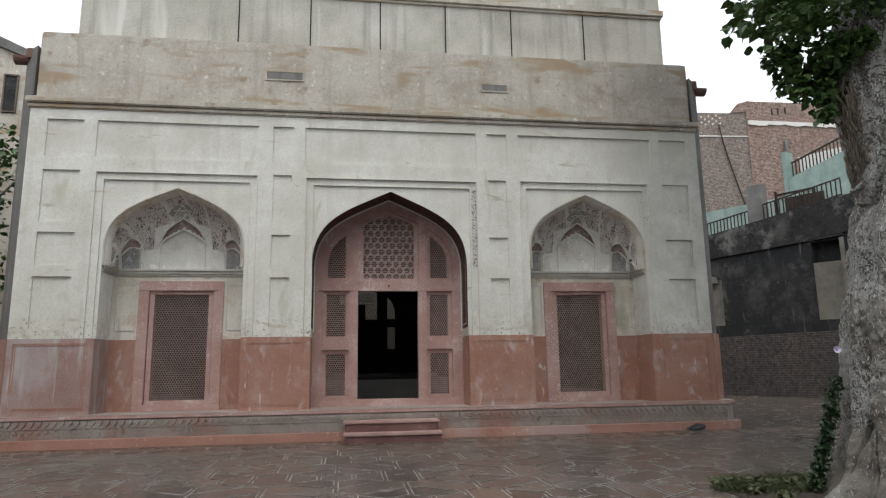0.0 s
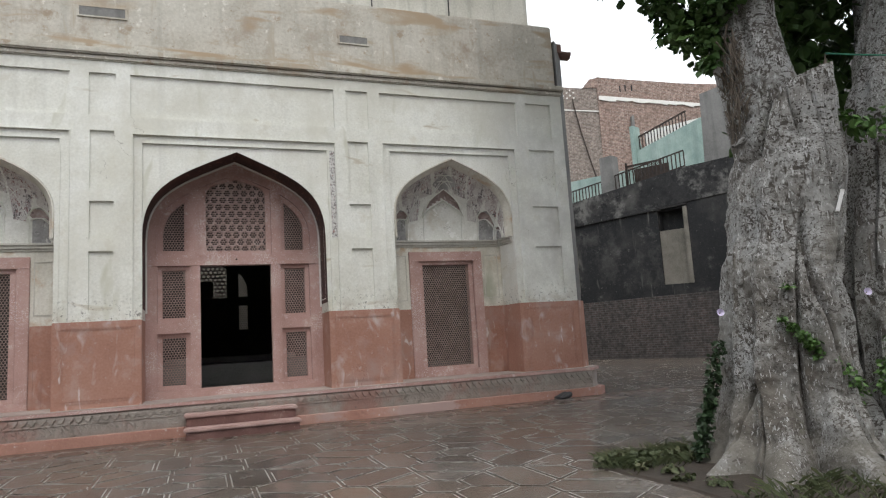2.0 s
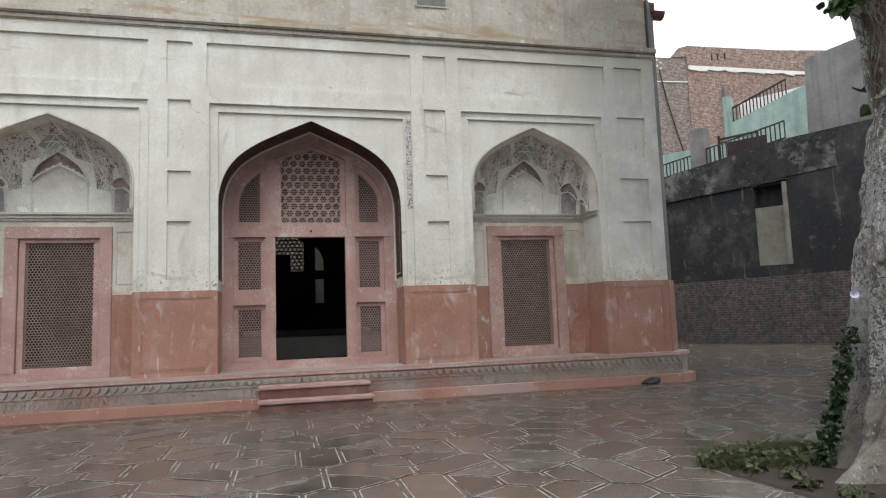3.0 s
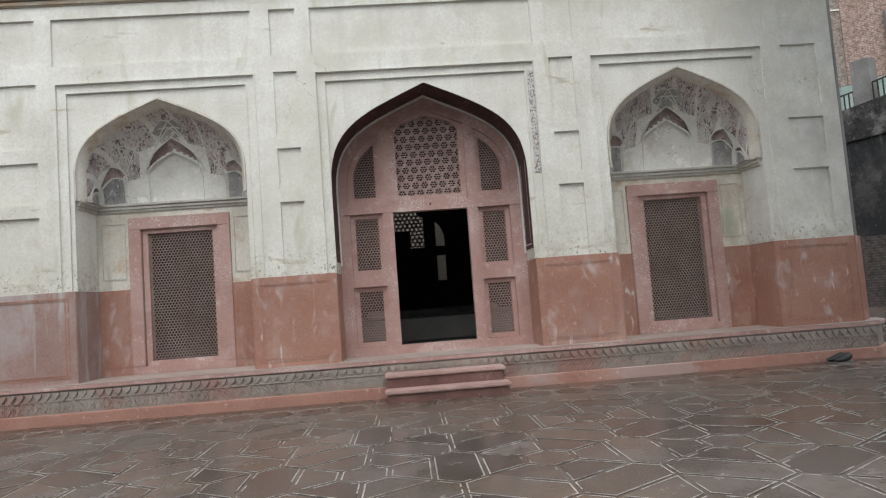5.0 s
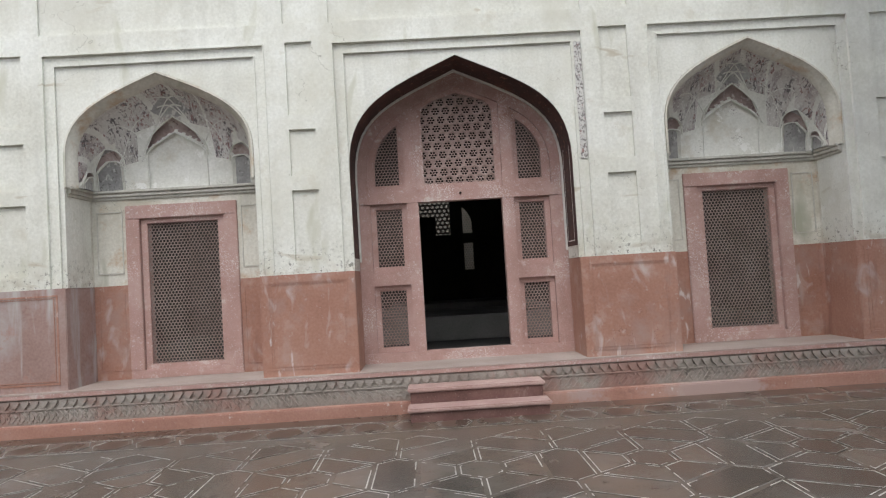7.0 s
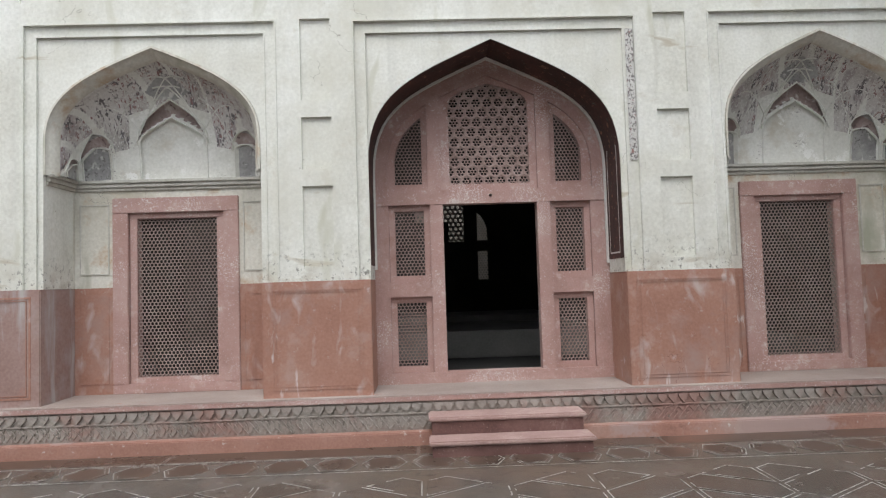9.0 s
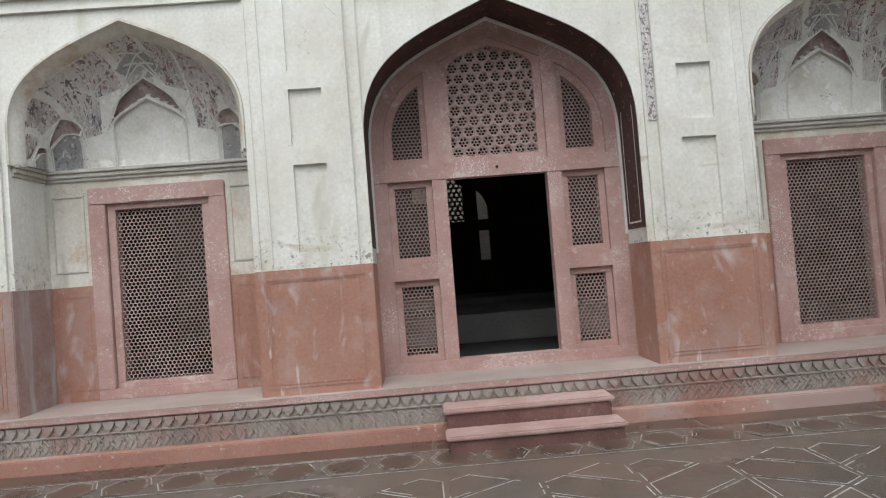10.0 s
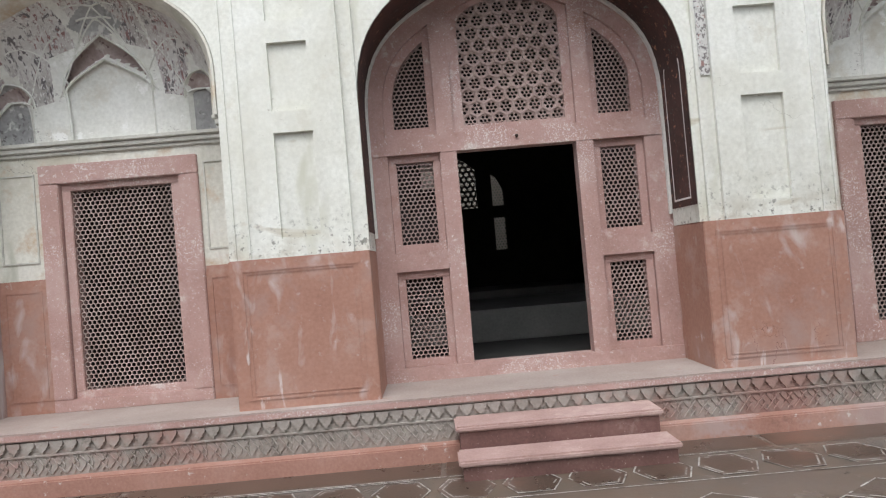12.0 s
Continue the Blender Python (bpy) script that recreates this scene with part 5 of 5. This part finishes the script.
cr = [at_tree(-0.62, 0.05, 3.90, 0.20, 2), at_tree(-0.78, -0.1, 4.12, 0.26, 3), at_tree(-0.50, 0.15, 4.25, 0.24, 3), at_tree(-0.95, 0.0, 4.35, 0.22, 2.4), at_tree(-0.72, 0.2, 4.6, 0.34, 4), at_tree(-0.32, 0.28, 4.3, 0.15, 1.2), at_tree(-0.5, -0.4, 4.3, 0.35, 3),
      at_tree(-0.1, 0.35, 4.8, 0.35, 3), at_tree(-0.66, 0.1, 3.66, 0.10, 0.7), at_tree(-0.2, -0.2, 5.3, 0.7, 5), at_tree(-0.8, -0.4, 5.2, 0.5, 4), at_tree(-0.45, -0.3, 3.85, 0.2, 1.5)]
leaf_cloud("crown", 3400, cr, 0.085, LEAF, tree, seed=2, label="dark green heart-shaped leaves with a few yellowing")
cr2 = [at_tree(0.5 + 0.5 * i, -1.3 - 0.3 * (i % 3), 3.4 + 0.55 * k + 0.2 * (i % 2), 0.55, 1) for i in range(7) for k in range(7)]
leaf_cloud("back_crown", 9500, cr2, 0.15, LEAF, tree, seed=3)
# leaves above the view, added to shade the trunk and bed
cr3 = [at_tree(-0.6 + 0.75 * i, -1.8 + 0.8 * k, 5.75 + 0.5 * ((i + k) % 3) + 0.25 * (k > 3), 0.75, 1, 0.5) for i in range(6) for k in range(5)]
cr3 += [at_tree(0.6 + 0.9 * i, -0.8 - 0.9 * k, 7.7 + 0.4 * ((i + 2 * k) % 3), 0.95, 1.3, 0.5) for i in range(5) for k in range(5)]
leaf_cloud("upper_crown", 11000, cr3, 0.19, LEAF, tree, seed=4)
# unseen leaf mass added to dim the east front and paving
cr4 = [(5.3 + 1.1 * i, -7.6 + 1.1 * k, 8.6 + 0.55 * ((2 * i + k) % 4), 0.95, 1, 0.6) for i in range(6) for k in range(6)]
leaf_cloud("top_crown", 15000, cr4, 0.26, LEAF, tree, seed=6)
leaf_cloud("side_leaves", 140, [at_tree(0.36, 0.3, 2.95, 0.12, 1), at_tree(0.5, 0.3, 2.85, 0.16, 1.5), at_tree(0.75, 0.25, 2.9, 0.2, 2)], 0.085, VINE, tree, seed=5)
# a few dark limbs behind hold the back crown
smooth(part("back_limb", limb_mesh([(2.0, 1.0, -0.4, 0.16, 0.05), (4.5, 1.5, -1.2, 0.12, 0.05), (7.0, 2.4, -1.6, 0.06, 0.05)], 2.0, 7.0, LOBES, 31.0, 30, 16), BARK, tree), 50)

creeper = thing("creeper", "green creeper climbing the grey tree trunk", "creeper", at=(0, 0, GZ))
leaf_cloud("vine_leaves", 1500, [at_tree(-0.42 + 0.065 * i, math.sqrt(0.25 - (0.15 - 0.065 * i) ** 2) + 0.02, 1.24 - 0.072 * i, 0.04 + 0.010 * i, 1 + 0.25 * i) for i in range(10)] + [at_tree(0.30, 0.52, 0.66, 0.09, 2), at_tree(0.42, 0.42, 0.78, 0.16, 4), at_tree(0.58, 0.3, 1.0, 0.14, 3), at_tree(-0.35, 0.5, 1.5, 0.04, 0.5)], 0.042, VINE, creeper, seed=7)
leaf_cloud("ivy_leaves", 800, [at_tree(-1.06 + 0.035 * k, 0.0, 0.14 + 0.125 * k, 0.075, 1.2 - 0.1 * k, 1.2) for k in range(8)], 0.045, IVY, creeper, seed=8, droop=0.9)

bed = thing("planting_bed", "rough soil bed with grass and weeds round the tree", "planting bed", at=(0, 0, GZ))
bm = bmesh.new()
lo = [bm.verts.new((x, y, -0.03)) for x, y in BED]
hi = [bm.verts.new((x + (4.8 - x) * 0.03, y + (-7 - y) * 0.06, 0.014)) for x, y in BED]
bm.faces.new(hi)
for i in range(len(BED)):
    k = (i + 1) % len(BED)
    bm.faces.new((lo[i], lo[k], hi[k], hi[i]))
part("soil", bm, SOIL, bed)
vs, fs = [], []
for q in range(5200):
    if rng.random() < 0.5:
        t = rng.random()
        x, y = 2.85 + 1.3 * t + rng.gauss(0, 0.10), -5.86 - 0.1 * t + rng.gauss(0, 0.16)
    else:
        x, y = rng.uniform(2.95, 6.5), rng.uniform(-8.9, -7.3)
    if not in_bed(x, y):
        continue
    h, a = rng.uniform(0.015, 0.10) * (1 + 0.6 * noise.noise(Vector((x * 4, y * 4, 0)))), rng.uniform(0, 6.28)
    b = len(vs)
    dx, dy = math.cos(a), math.sin(a)
    ln_ = h * rng.uniform(0.5, 2.2)
    vs += [(x - dy * 0.004, y + dx * 0.004, 0.008), (x + dy * 0.004, y - dx * 0.004, 0.008), (x + dx * ln_ * 0.4 + dy * 0.003, y + dy * ln_ * 0.4 - dx * 0.003, 0.008 + h * 0.7), (x + dx * ln_, y + dy * ln_, 0.008 + h)]
    fs += [(b, b + 1, b + 2), (b, b + 2, b + 3)]
me = bpy.data.meshes.new("grass")
me.from_pydata(vs, [], fs)
me.materials.append(GRASS)
gr = new("grass", me)
gr.parent = bed
gr["kind"] = "stuff"
leaf_cloud("weed_cover", 2400, [(2.92 + 0.14 * i, -5.90 - 0.03 * i, 0.06, 0.13, 1, 0.5) for i in range(9)] + [at_tree(0.2 + 0.2 * i, 0.85 + 0.15 * (i % 3), 0.10, 0.20, 1.6, 0.7) for i in range(8)] + [(3.05 + 0.1 * (i % 2), -6.2 - 0.28 * i, 0.05, 0.10, 0.5, 0.4) for i in range(4)], 0.05, GRASS, bed, seed=11)
leaf_cloud("undergrowth", 900, [at_tree(0.45 + 0.16 * i, 0.62 + 0.1 * (i % 2), 0.18 + 0.05 * (i % 3), 0.22, 1, 0.8) for i in range(7)], 0.055, IVY, bed, seed=12)
for off, fwd, z in ((-0.80, 0.12, 1.32), (0.40, 0.22, 1.42), (0.36, 0.40, 0.66)):
    p = TC + TS * off + TF * fwd
    fl = tagged(part("flower", (lambda b: (bmesh.ops.create_cone(b, segments=10, radius1=0.006, radius2=0.034, depth=0.03, matrix=Matrix.Translation(p + Vector((0, 0, z + GZ))) @ pose(0, 0, 0, 75, 0, -25)), b)[1])(bmesh.new()), PETAL), "pale violet creeper flower against the bark", "flower", group="creeper flowers")
# a white lamp tube fixed to the trunk
p = TC + TS * 0.20 + TF * 0.40
tube = thing("tube_lamp", "short white plastic tube lamp fixed to the trunk", "lamp", at=(0, 0, GZ))
m = Matrix.Translation((p.x, p.y, 2.20)) @ Matrix.Rotation(math.atan2(TS.y, TS.x), 4, "Z") @ Matrix.Rotation(radians(20), 4, "Y")
bm = bmesh.new()
bmesh.ops.create_cone(bm, segments=14, radius1=0.016, radius2=0.016, depth=0.20, cap_ends=True, matrix=m)
part("tube", bm, TUBE, tube)
bm = bmesh.new()
bmesh.ops.create_cone(bm, segments=14, radius1=0.02, radius2=0.015, depth=0.05, cap_ends=True, matrix=m @ Matrix.Translation((0, 0, 0.125)))
part("cap", bm, CONCRETE, tube)


def cable(name, pts, r, mat, label, cat, parent=None):
    cu = bpy.data.curves.new(name, "CURVE")
    cu.dimensions, cu.bevel_depth, cu.bevel_resolution = "3D", r, 2
    sp = cu.splines.new("POLY")
    sp.points.add(len(pts) - 1)
    for q, pt in zip(sp.points, pts):
        q.co = (*pt, 1)
    cu.materials.append(mat)
    ob = new(name, cu)
    if parent:
        ob.parent = parent
        return ob
    return tagged(ob, label, cat)


w0, w1 = TC + TS * 0.30 + TF * 0.3, TC + TS * 3.2 + TF * 0.3
cable("green_cable", [tuple((w0 + (w1 - w0) * (i / 12)).xy) + (3.42 - 0.5 * (i / 12) * (1 - i / 12),) for i in range(13)], 0.008, WIRE, "green plastic cable tied to the tree", "cable")

# ---- pair of dark shoes by the platform ----
shoes = thing("shoe", "dark rubber shoe standing on the wet paving", "shoe", group="pair of shoes", at=(5.62, -0.42, GZ))
bm = bmesh.new()
bmesh.ops.create_uvsphere(bm, u_segments=18, v_segments=10, radius=0.5)
for v in bm.verts:
    x, y, z = v.co
    v.co = (x * 0.30, y * (0.12 - 0.02 * x), max(0.0, z * 0.5 + 0.25) * (0.12 + 0.16 * max(0.0, min(1.0, 0.5 + x * 1.6))) + 0.015)
smooth(part("upper", bm, RUBBER, shoes), 60)
bm = bmesh.new()
bmesh.ops.create_cone(bm, segments=24, radius1=0.5, radius2=0.5, depth=0.018, cap_ends=True, matrix=Matrix.Translation((0, 0, 0.01)) @ Matrix.Diagonal((0.30, 0.11, 1, 1)))
part("sole", bm, CONCRETE, shoes)
copy_thing(shoes, pose(5.66, -0.52, GZ, 0, 0, 10))

# ---- spouts at the corners ----
for x, s in ((XL - 0.15, -1), (XR + 0.15, 1)):
    sp = thing("roof_spout", "rust-brown half-round roof spout at the parapet corner", "spout", group="roof spouts")
    bm = bmesh.new()
    for i in range(9):
        a = math.pi + math.pi * i / 8
        for rr in (0.13, 0.10):
            for xx in (x - s * 0.25, x + s * 0.36):
                bm.verts.new((xx, 0.32 + rr * math.cos(a), 6.92 + rr * math.sin(a)))
    bm.verts.ensure_lookup_table()
    V = bm.verts
    for i in range(8):
        b, c = i * 4, i * 4 + 4
        for p_, q_ in ((0, 1), (1, 3), (3, 2), (2, 0)):
            bm.faces.new((V[b + p_], V[b + q_], V[c + q_], V[c + p_]))
    part("trough", bm, PIPE, sp)
    part("bracket", boxes((x - 0.12, x + 0.12, 0.16, 0.50, 6.86, 7.06), bevel=0.01), PIPE, sp)

# ---- stained boundary wall on the east, with stair railings ----
# the ground behind lies out of square with the tomb
LIE = Matrix(((1.0701, 0.0082, 0, 0.2145), (-0.0531, 1.0409, 0, 1.4385), (-0.0023, 0.0326, 1.0902, -0.0904), (0, 0, 0, 1)))
YARD = Vector((-0.516, -11.468, 1.108))
LIE = Matrix.Translation(YARD) @ Matrix.Scale(1.15, 4) @ Matrix.Translation(-YARD) @ LIE
WM = LIE @ Matrix.Translation((12.83, 4.24, 0)) @ Matrix.Rotation(WALL_TURN, 4, "Z")


def wpart(name, bm, mat, parent, label="", m=WM):
    bmesh.ops.transform(bm, matrix=m, verts=bm.verts[:])
    return part(name, bm, mat, parent, label)


def outline_block(pts, y0, y1):
    bm = bmesh.new()
    prism(bm, pts, y0, y1)
    return bm


bw = thing("boundary_wall", "black mould-stained boundary wall with a brick foot", "wall", kind="structure")
bm = bmesh.new()
for pts in ([(-14, 0), (-4.6, 0), (-4.6, 4.95), (-14, 4.5)], [(-4.6, 0), (-4.05, 0), (-4.05, 2.05), (-4.6, 2.05)], [(-4.6, 3.55), (-4.05, 3.55), (-4.05, 5.0), (-4.6, 4.95)], [(-4.05, 0), (-1.07, 0), (-1.07, 5.36), (-4.05, 5.0)],
            [(-1.07, 0), (-0.20, 0), (-0.20, 2.12), (-1.07, 2.12)], [(-1.07, 4.32), (-0.20, 4.32), (-0.20, 5.48), (-1.07, 5.36)], [(-0.20, 0), (16, 0), (16, 6.0), (-0.05, 5.5), (-0.20, 5.48)]):
    prism(bm, pts, 0, 0.45)
wpart("wall_body", bm, MOULD, bw)
wpart("brick_foot", outline_block([(-14, -0.6), (16, -0.6), (16, 2.6), (0.25, 1.84), (-4.2, 1.69), (-14, 1.0)], -0.14, 0.02), BRICK_DARK, bw, "dark damp brick foot of the wall")
wpart("drip_ledge", outline_block([(-14, 3.78), (-0.1, 4.40), (-0.1, 4.45), (-14, 3.83)], -0.07, 0.05), BANDWALL, bw)
wpart("upper_band", outline_block([(-14, 3.87), (-4.6, 4.22), (1.2, 4.55), (1.2, 5.52), (-0.05, 5.505), (-4.6, 4.955), (-14, 4.505)], -0.03, 0.2), BANDWALL, bw, "patchy grey render along the wall top")
wpart("walled_window", boxes((-1.07, -0.20, 0.06, 0.2, 2.12, 3.72)), PATCH, bw, "pale walled-up window")
wpart("dark_opening", boxes((-1.07, -0.20, 0.30, 0.4, 3.72, 4.32)), MOULD, bw)
wpart("window_lintel", boxes((-1.07, -0.20, 0.10, 0.3, 3.67, 3.73), (-0.24, -0.12, -0.04, 0.2, 2.12, 4.36), bevel=0.01), PATCH, bw)
wpart("walled_window", boxes((-4.6, -4.05, 0.06, 0.2, 2.05, 3.55)), PATCH, bw, "pale walled-up window")
wpart("pier", boxes((-2.92, -2.45, 0.02, 0.40, 4.9, 6.35), bevel=0.02), CONCRETE, bw, "grey concrete pier")
wpart("tall_wall", outline_block([(0.52, 5.4), (6, 5.5), (6, 8.2), (0.60, 7.55)], 0.1, 0.5), CONCRETE, bw, "grey concrete wall above")
ac = thing("wall_unit", "small grey metal cooling unit on the stained wall", "cooling unit")
wpart("case", boxes((-4.55, -4.22, -0.22, 0.1, 3.40, 3.62), bevel=0.01), CONCRETE, ac)
wpart("grille", boxes(*[(-4.53, -4.24, -0.235, -0.215, 3.42 + 0.04 * i, 3.44 + 0.04 * i) for i in range(5)]), IRON, ac)


def railing(u0, u1, z0, z1, h, y, label, step=0.125):
    r = thing("stair_railing", label, "railing", group="stair railings")
    wpart("top_rail", outline_block([(u0, z0 + h), (u1, z1 + h), (u1, z1 + h + 0.035), (u0, z0 + h + 0.035)], y - 0.02, y + 0.02), IRON, r)
    wpart("bottom_rail", outline_block([(u0, z0 + 0.04), (u1, z1 + 0.04), (u1, z1 + 0.07), (u0, z0 + 0.07)], y - 0.015, y + 0.015), IRON, r)
    n = int((u1 - u0) / step)
    for i in range(n + 1):
        u = u0 + (u1 - u0) * i / n
        z = z0 + (z1 - z0) * i / n
        wpart("bar", boxes((u - 0.014, u + 0.014, y - 0.012, y + 0.012, z - 0.03, z + h)), IRON, r)


railing(-5.6, -2.95, 4.82, 5.12, 0.44, 0.1, "black iron stair railing on the stained wall")
railing(-2.44, -0.08, 5.17, 5.50, 0.50, 0.1, "black iron stair railing on the stained wall")
cage = thing("mesh_cage", "dark wire-mesh cage behind the railing", "cage")
wpart("frame", boxes((-2.40, -2.34, 0.7, 0.76, 5.2, 6.15), (-1.20, -1.14, 0.7, 0.76, 5.2, 6.0), (-2.40, -1.14, 0.7, 0.76, 6.0, 6.06), bevel=0.004), IRON, cage)
bm = bmesh.new()
for i in range(34):
    u = -3.2 + 0.062 * i
    for s in (1, -1):
        p = [(u + (0 if s > 0 else 0.9), 5.2), (u + (0 if s > 0 else 0.9) + 0.016, 5.2), (u + (0.9 if s > 0 else 0) + 0.016, 6.02), (u + (0.9 if s > 0 else 0), 6.02)]
        if min(q[0] for q in p) > -2.40 and max(q[0] for q in p) < -1.14:
            prism(bm, p, 0.72, 0.735)
wpart("wire_mesh", bm, IRON, cage)["kind"] = "stuff"
wpart("back_panel", boxes((-2.38, -1.16, 1.2, 1.25, 5.2, 6.0)), IRON, cage)

terrace = thing("terrace_house", "mint green washed terrace wall with railing", "house")
G0 = -2.9
wpart("wall", outline_block([(G0 - 1.45, 6.0), (G0 + 6, 6.0), (G0 + 6, 9.4), (G0 + 0.6, 8.0), (G0 - 1.30, 7.5), (G0 - 1.45, 8.5)], 4.8, 5.2), GREEN, terrace)
wpart("back_wall", boxes((G0 - 1.4, G0 + 2.0, 5.6, 5.8, 6.5, 8.4)), LIMEWASH, terrace, "pale wall behind the railing")
wpart("end_post", boxes((G0 - 1.52, G0 - 1.36, 4.7, 5.2, 6.0, 8.5), bevel=0.01), GREEN, terrace)
n = 15
for i in range(n + 1):
    u = G0 - 1.28 + 1.95 * i / n
    z = 7.52 + 0.52 * i / n
    wpart("bar", boxes((u - 0.016, u + 0.016, 4.95, 4.98, z, z + 0.55)), IRON, terrace)
wpart("top_rail", outline_block([(G0 - 1.3, 8.05), (G0 + 0.7, 8.58), (G0 + 0.7, 8.63), (G0 - 1.3, 8.10)], 4.93, 5.0), IRON, terrace)
wpart("low_wall", boxes((-9.0, -2.0, 2.6, 2.9, 4.0, 6.35)), GREEN, terrace)

HM = LIE @ Matrix.Translation((15.3, 15.8, 0.45)) @ Matrix.Rotation(HOUSE_TURN, 4, "Z")
house = thing("brick_house", "tall unplastered brick house with patched courses", "house")
wpart("grey_wall", outline_block([(-4.5, 0), (1.95, 0), (1.95, 11.42), (1.25, 11.44), (-0.1, 11.6), (-4.5, 12.1)], 0, 0.4), BRICK_GREY, house, "greyish brick wall", HM)
wpart("red_wall", outline_block([(1.95, 0), (12, 0), (12, 10.9), (5.94, 11.40), (2.5, 11.85), (2.02, 11.93), (1.95, 11.90)], -0.06, 0.4), BRICK_RED, house, "red brick wall", HM)
wpart("gable", outline_block([(1.28, 11.44), (1.95, 11.42), (1.95, 11.9), (1.62, 11.84)], -0.05, 0.35), BRICK_RED, house, "", HM)
wpart("white_band", outline_block([(-4.5, 10.85), (1.95, 10.24), (1.95, 10.29), (-4.5, 10.92)], -0.04, 0.02), LIMEWASH, house, "", HM)
bm = bmesh.new()
for i in range(26):
    u = 2.0 + i * 0.4
    z = 10.92 - 0.135 * (u - 2.0)
    prism(bm, [(u, z - rng.uniform(0.04, 0.16)), (u + 0.4, z - 0.05 - rng.uniform(0.04, 0.16)), (u + 0.4, z + 0.03), (u, z + 0.08)], -0.12, 0.0)
wpart("mortar_ledge", bm, LIMEWASH, house, "ragged pale mortar ledge", HM)["kind"] = "stuff"
for r_ in range(4):
    for c_ in range(6):
        if (r_ + c_) % 2:
            u, z = 0.0 + 0.16 * c_, 10.95 + 0.13 * r_
            wpart("air_hole", boxes((u, u + 0.07, -0.015, 0.02, z, z + 0.07)), LIMEWASH if (r_ * 3 + c_) % 4 else MOULD, house, "", HM)
for u in (3.0, 3.25, 3.55):
    wpart("slot", boxes((u, u + 0.06, -0.075, -0.04, 11.15, 11.45)), MOULD, house, "", HM)
wpart("downpipe", boxes((3.38, 3.50, -0.3, 0.0, 6.5, 9.9)), CONCRETE, house, "", HM)
pts = []
for i in range(16):
    t = i / 15
    q = HM @ Vector((0.75 + 0.25 * math.sin(t * 2.2) + 0.75 * t * t, -0.08, 10.9 - 4.4 * t))
    pts.append(tuple(q))
cable("wall_cable", pts, 0.035, IRON, "black cable hanging down the brick wall", "cable")

# ---- house and bushes beyond the west corner ----
wh = thing("brick_house", "old brick house with a small barred window", "house")
LM = Matrix.Translation((-9.5, 8.0, 0)) @ Matrix.Rotation(math.atan(0.1), 4, "Z")
wpart("wall", outline_block([(-8, 0), (-0.55, 0), (-0.55, 10.45), (-0.75, 10.42), (-1.6, 10.75), (-8, 13)], 0, 4), PLASTER_OLD, wh, "", LM)
wpart("coping", outline_block([(-8, 13.0), (-1.6, 10.75), (-0.75, 10.42), (-0.72, 10.66), (-1.6, 11.05), (-8, 13.3)], -0.12, 0.3), CONCRETE, wh, "", LM)
wn_ = wpart("window", boxes((-1.36, -1.04, -0.02, 0.02, 8.75, 9.85)), MOULD, wh, "", LM)
wpart("window_frame", boxes(*frame_boxes(-1.40, -1.00, 8.70, 9.90, 0.05, -0.06, 0.0), bevel=0.005), WOOD, wn_, "", LM)
bush = thing("tree", "dense dark green tree beyond the west corner", "tree")
bm = bmesh.new()
bmesh.ops.create_cone(bm, segments=12, radius1=0.22, radius2=0.12, depth=4.5, matrix=Matrix.Translation((-9.6, 3.5, 2.2)))
part("trunk", bm, BARK, bush)
for i in range(5):
    bm = bmesh.new()
    bmesh.ops.create_cone(bm, segments=7, radius1=0.07, radius2=0.02, depth=2.2, matrix=Matrix.Translation((-9.6 + 0.7 * math.cos(i * 1.3), 3.5 + 0.7 * math.sin(i * 1.3), 4.6)) @ Matrix.Rotation(i * 1.3, 4, "Z") @ Matrix.Rotation(0.7, 4, "Y"))
    part("limb", bm, BARK, bush)
leaf_cloud("crown", 4200, [(-9.6 + 1.0 * math.cos(i * 2.4) * (0.4 + 0.1 * (i % 7)), 3.5 + math.sin(i * 2.4) * (0.4 + 0.1 * (i % 7)), 2.2 + 0.27 * i, 0.75, 1) for i in range(18)], 0.13, LEAF, bush, seed=15)
# unseen walls, added so that light comes mostly from above
sky_block_w = tagged(part("wall_west", boxes((-13.9, -13.5, -20.4, 14, 0, 8.5)), PATCH), "unseen plain wall added on the west to block low sky light", "wall", kind="structure")
sky_block_s = tagged(part("wall_south", boxes((-13.9, 20, -20.4, -20, 0, 9.5)), PATCH), "unseen plain wall added on the south to block low sky light", "wall", kind="structure")
# added backing that cuts the sky glare through the far screens
dimmer_n = tagged(part("wall_north", boxes((-13.9, 12, 13.6, 14.0, 0, 8.5)), PATCH), "plain wall added behind the tomb to dim the far screens", "wall", kind="structure")
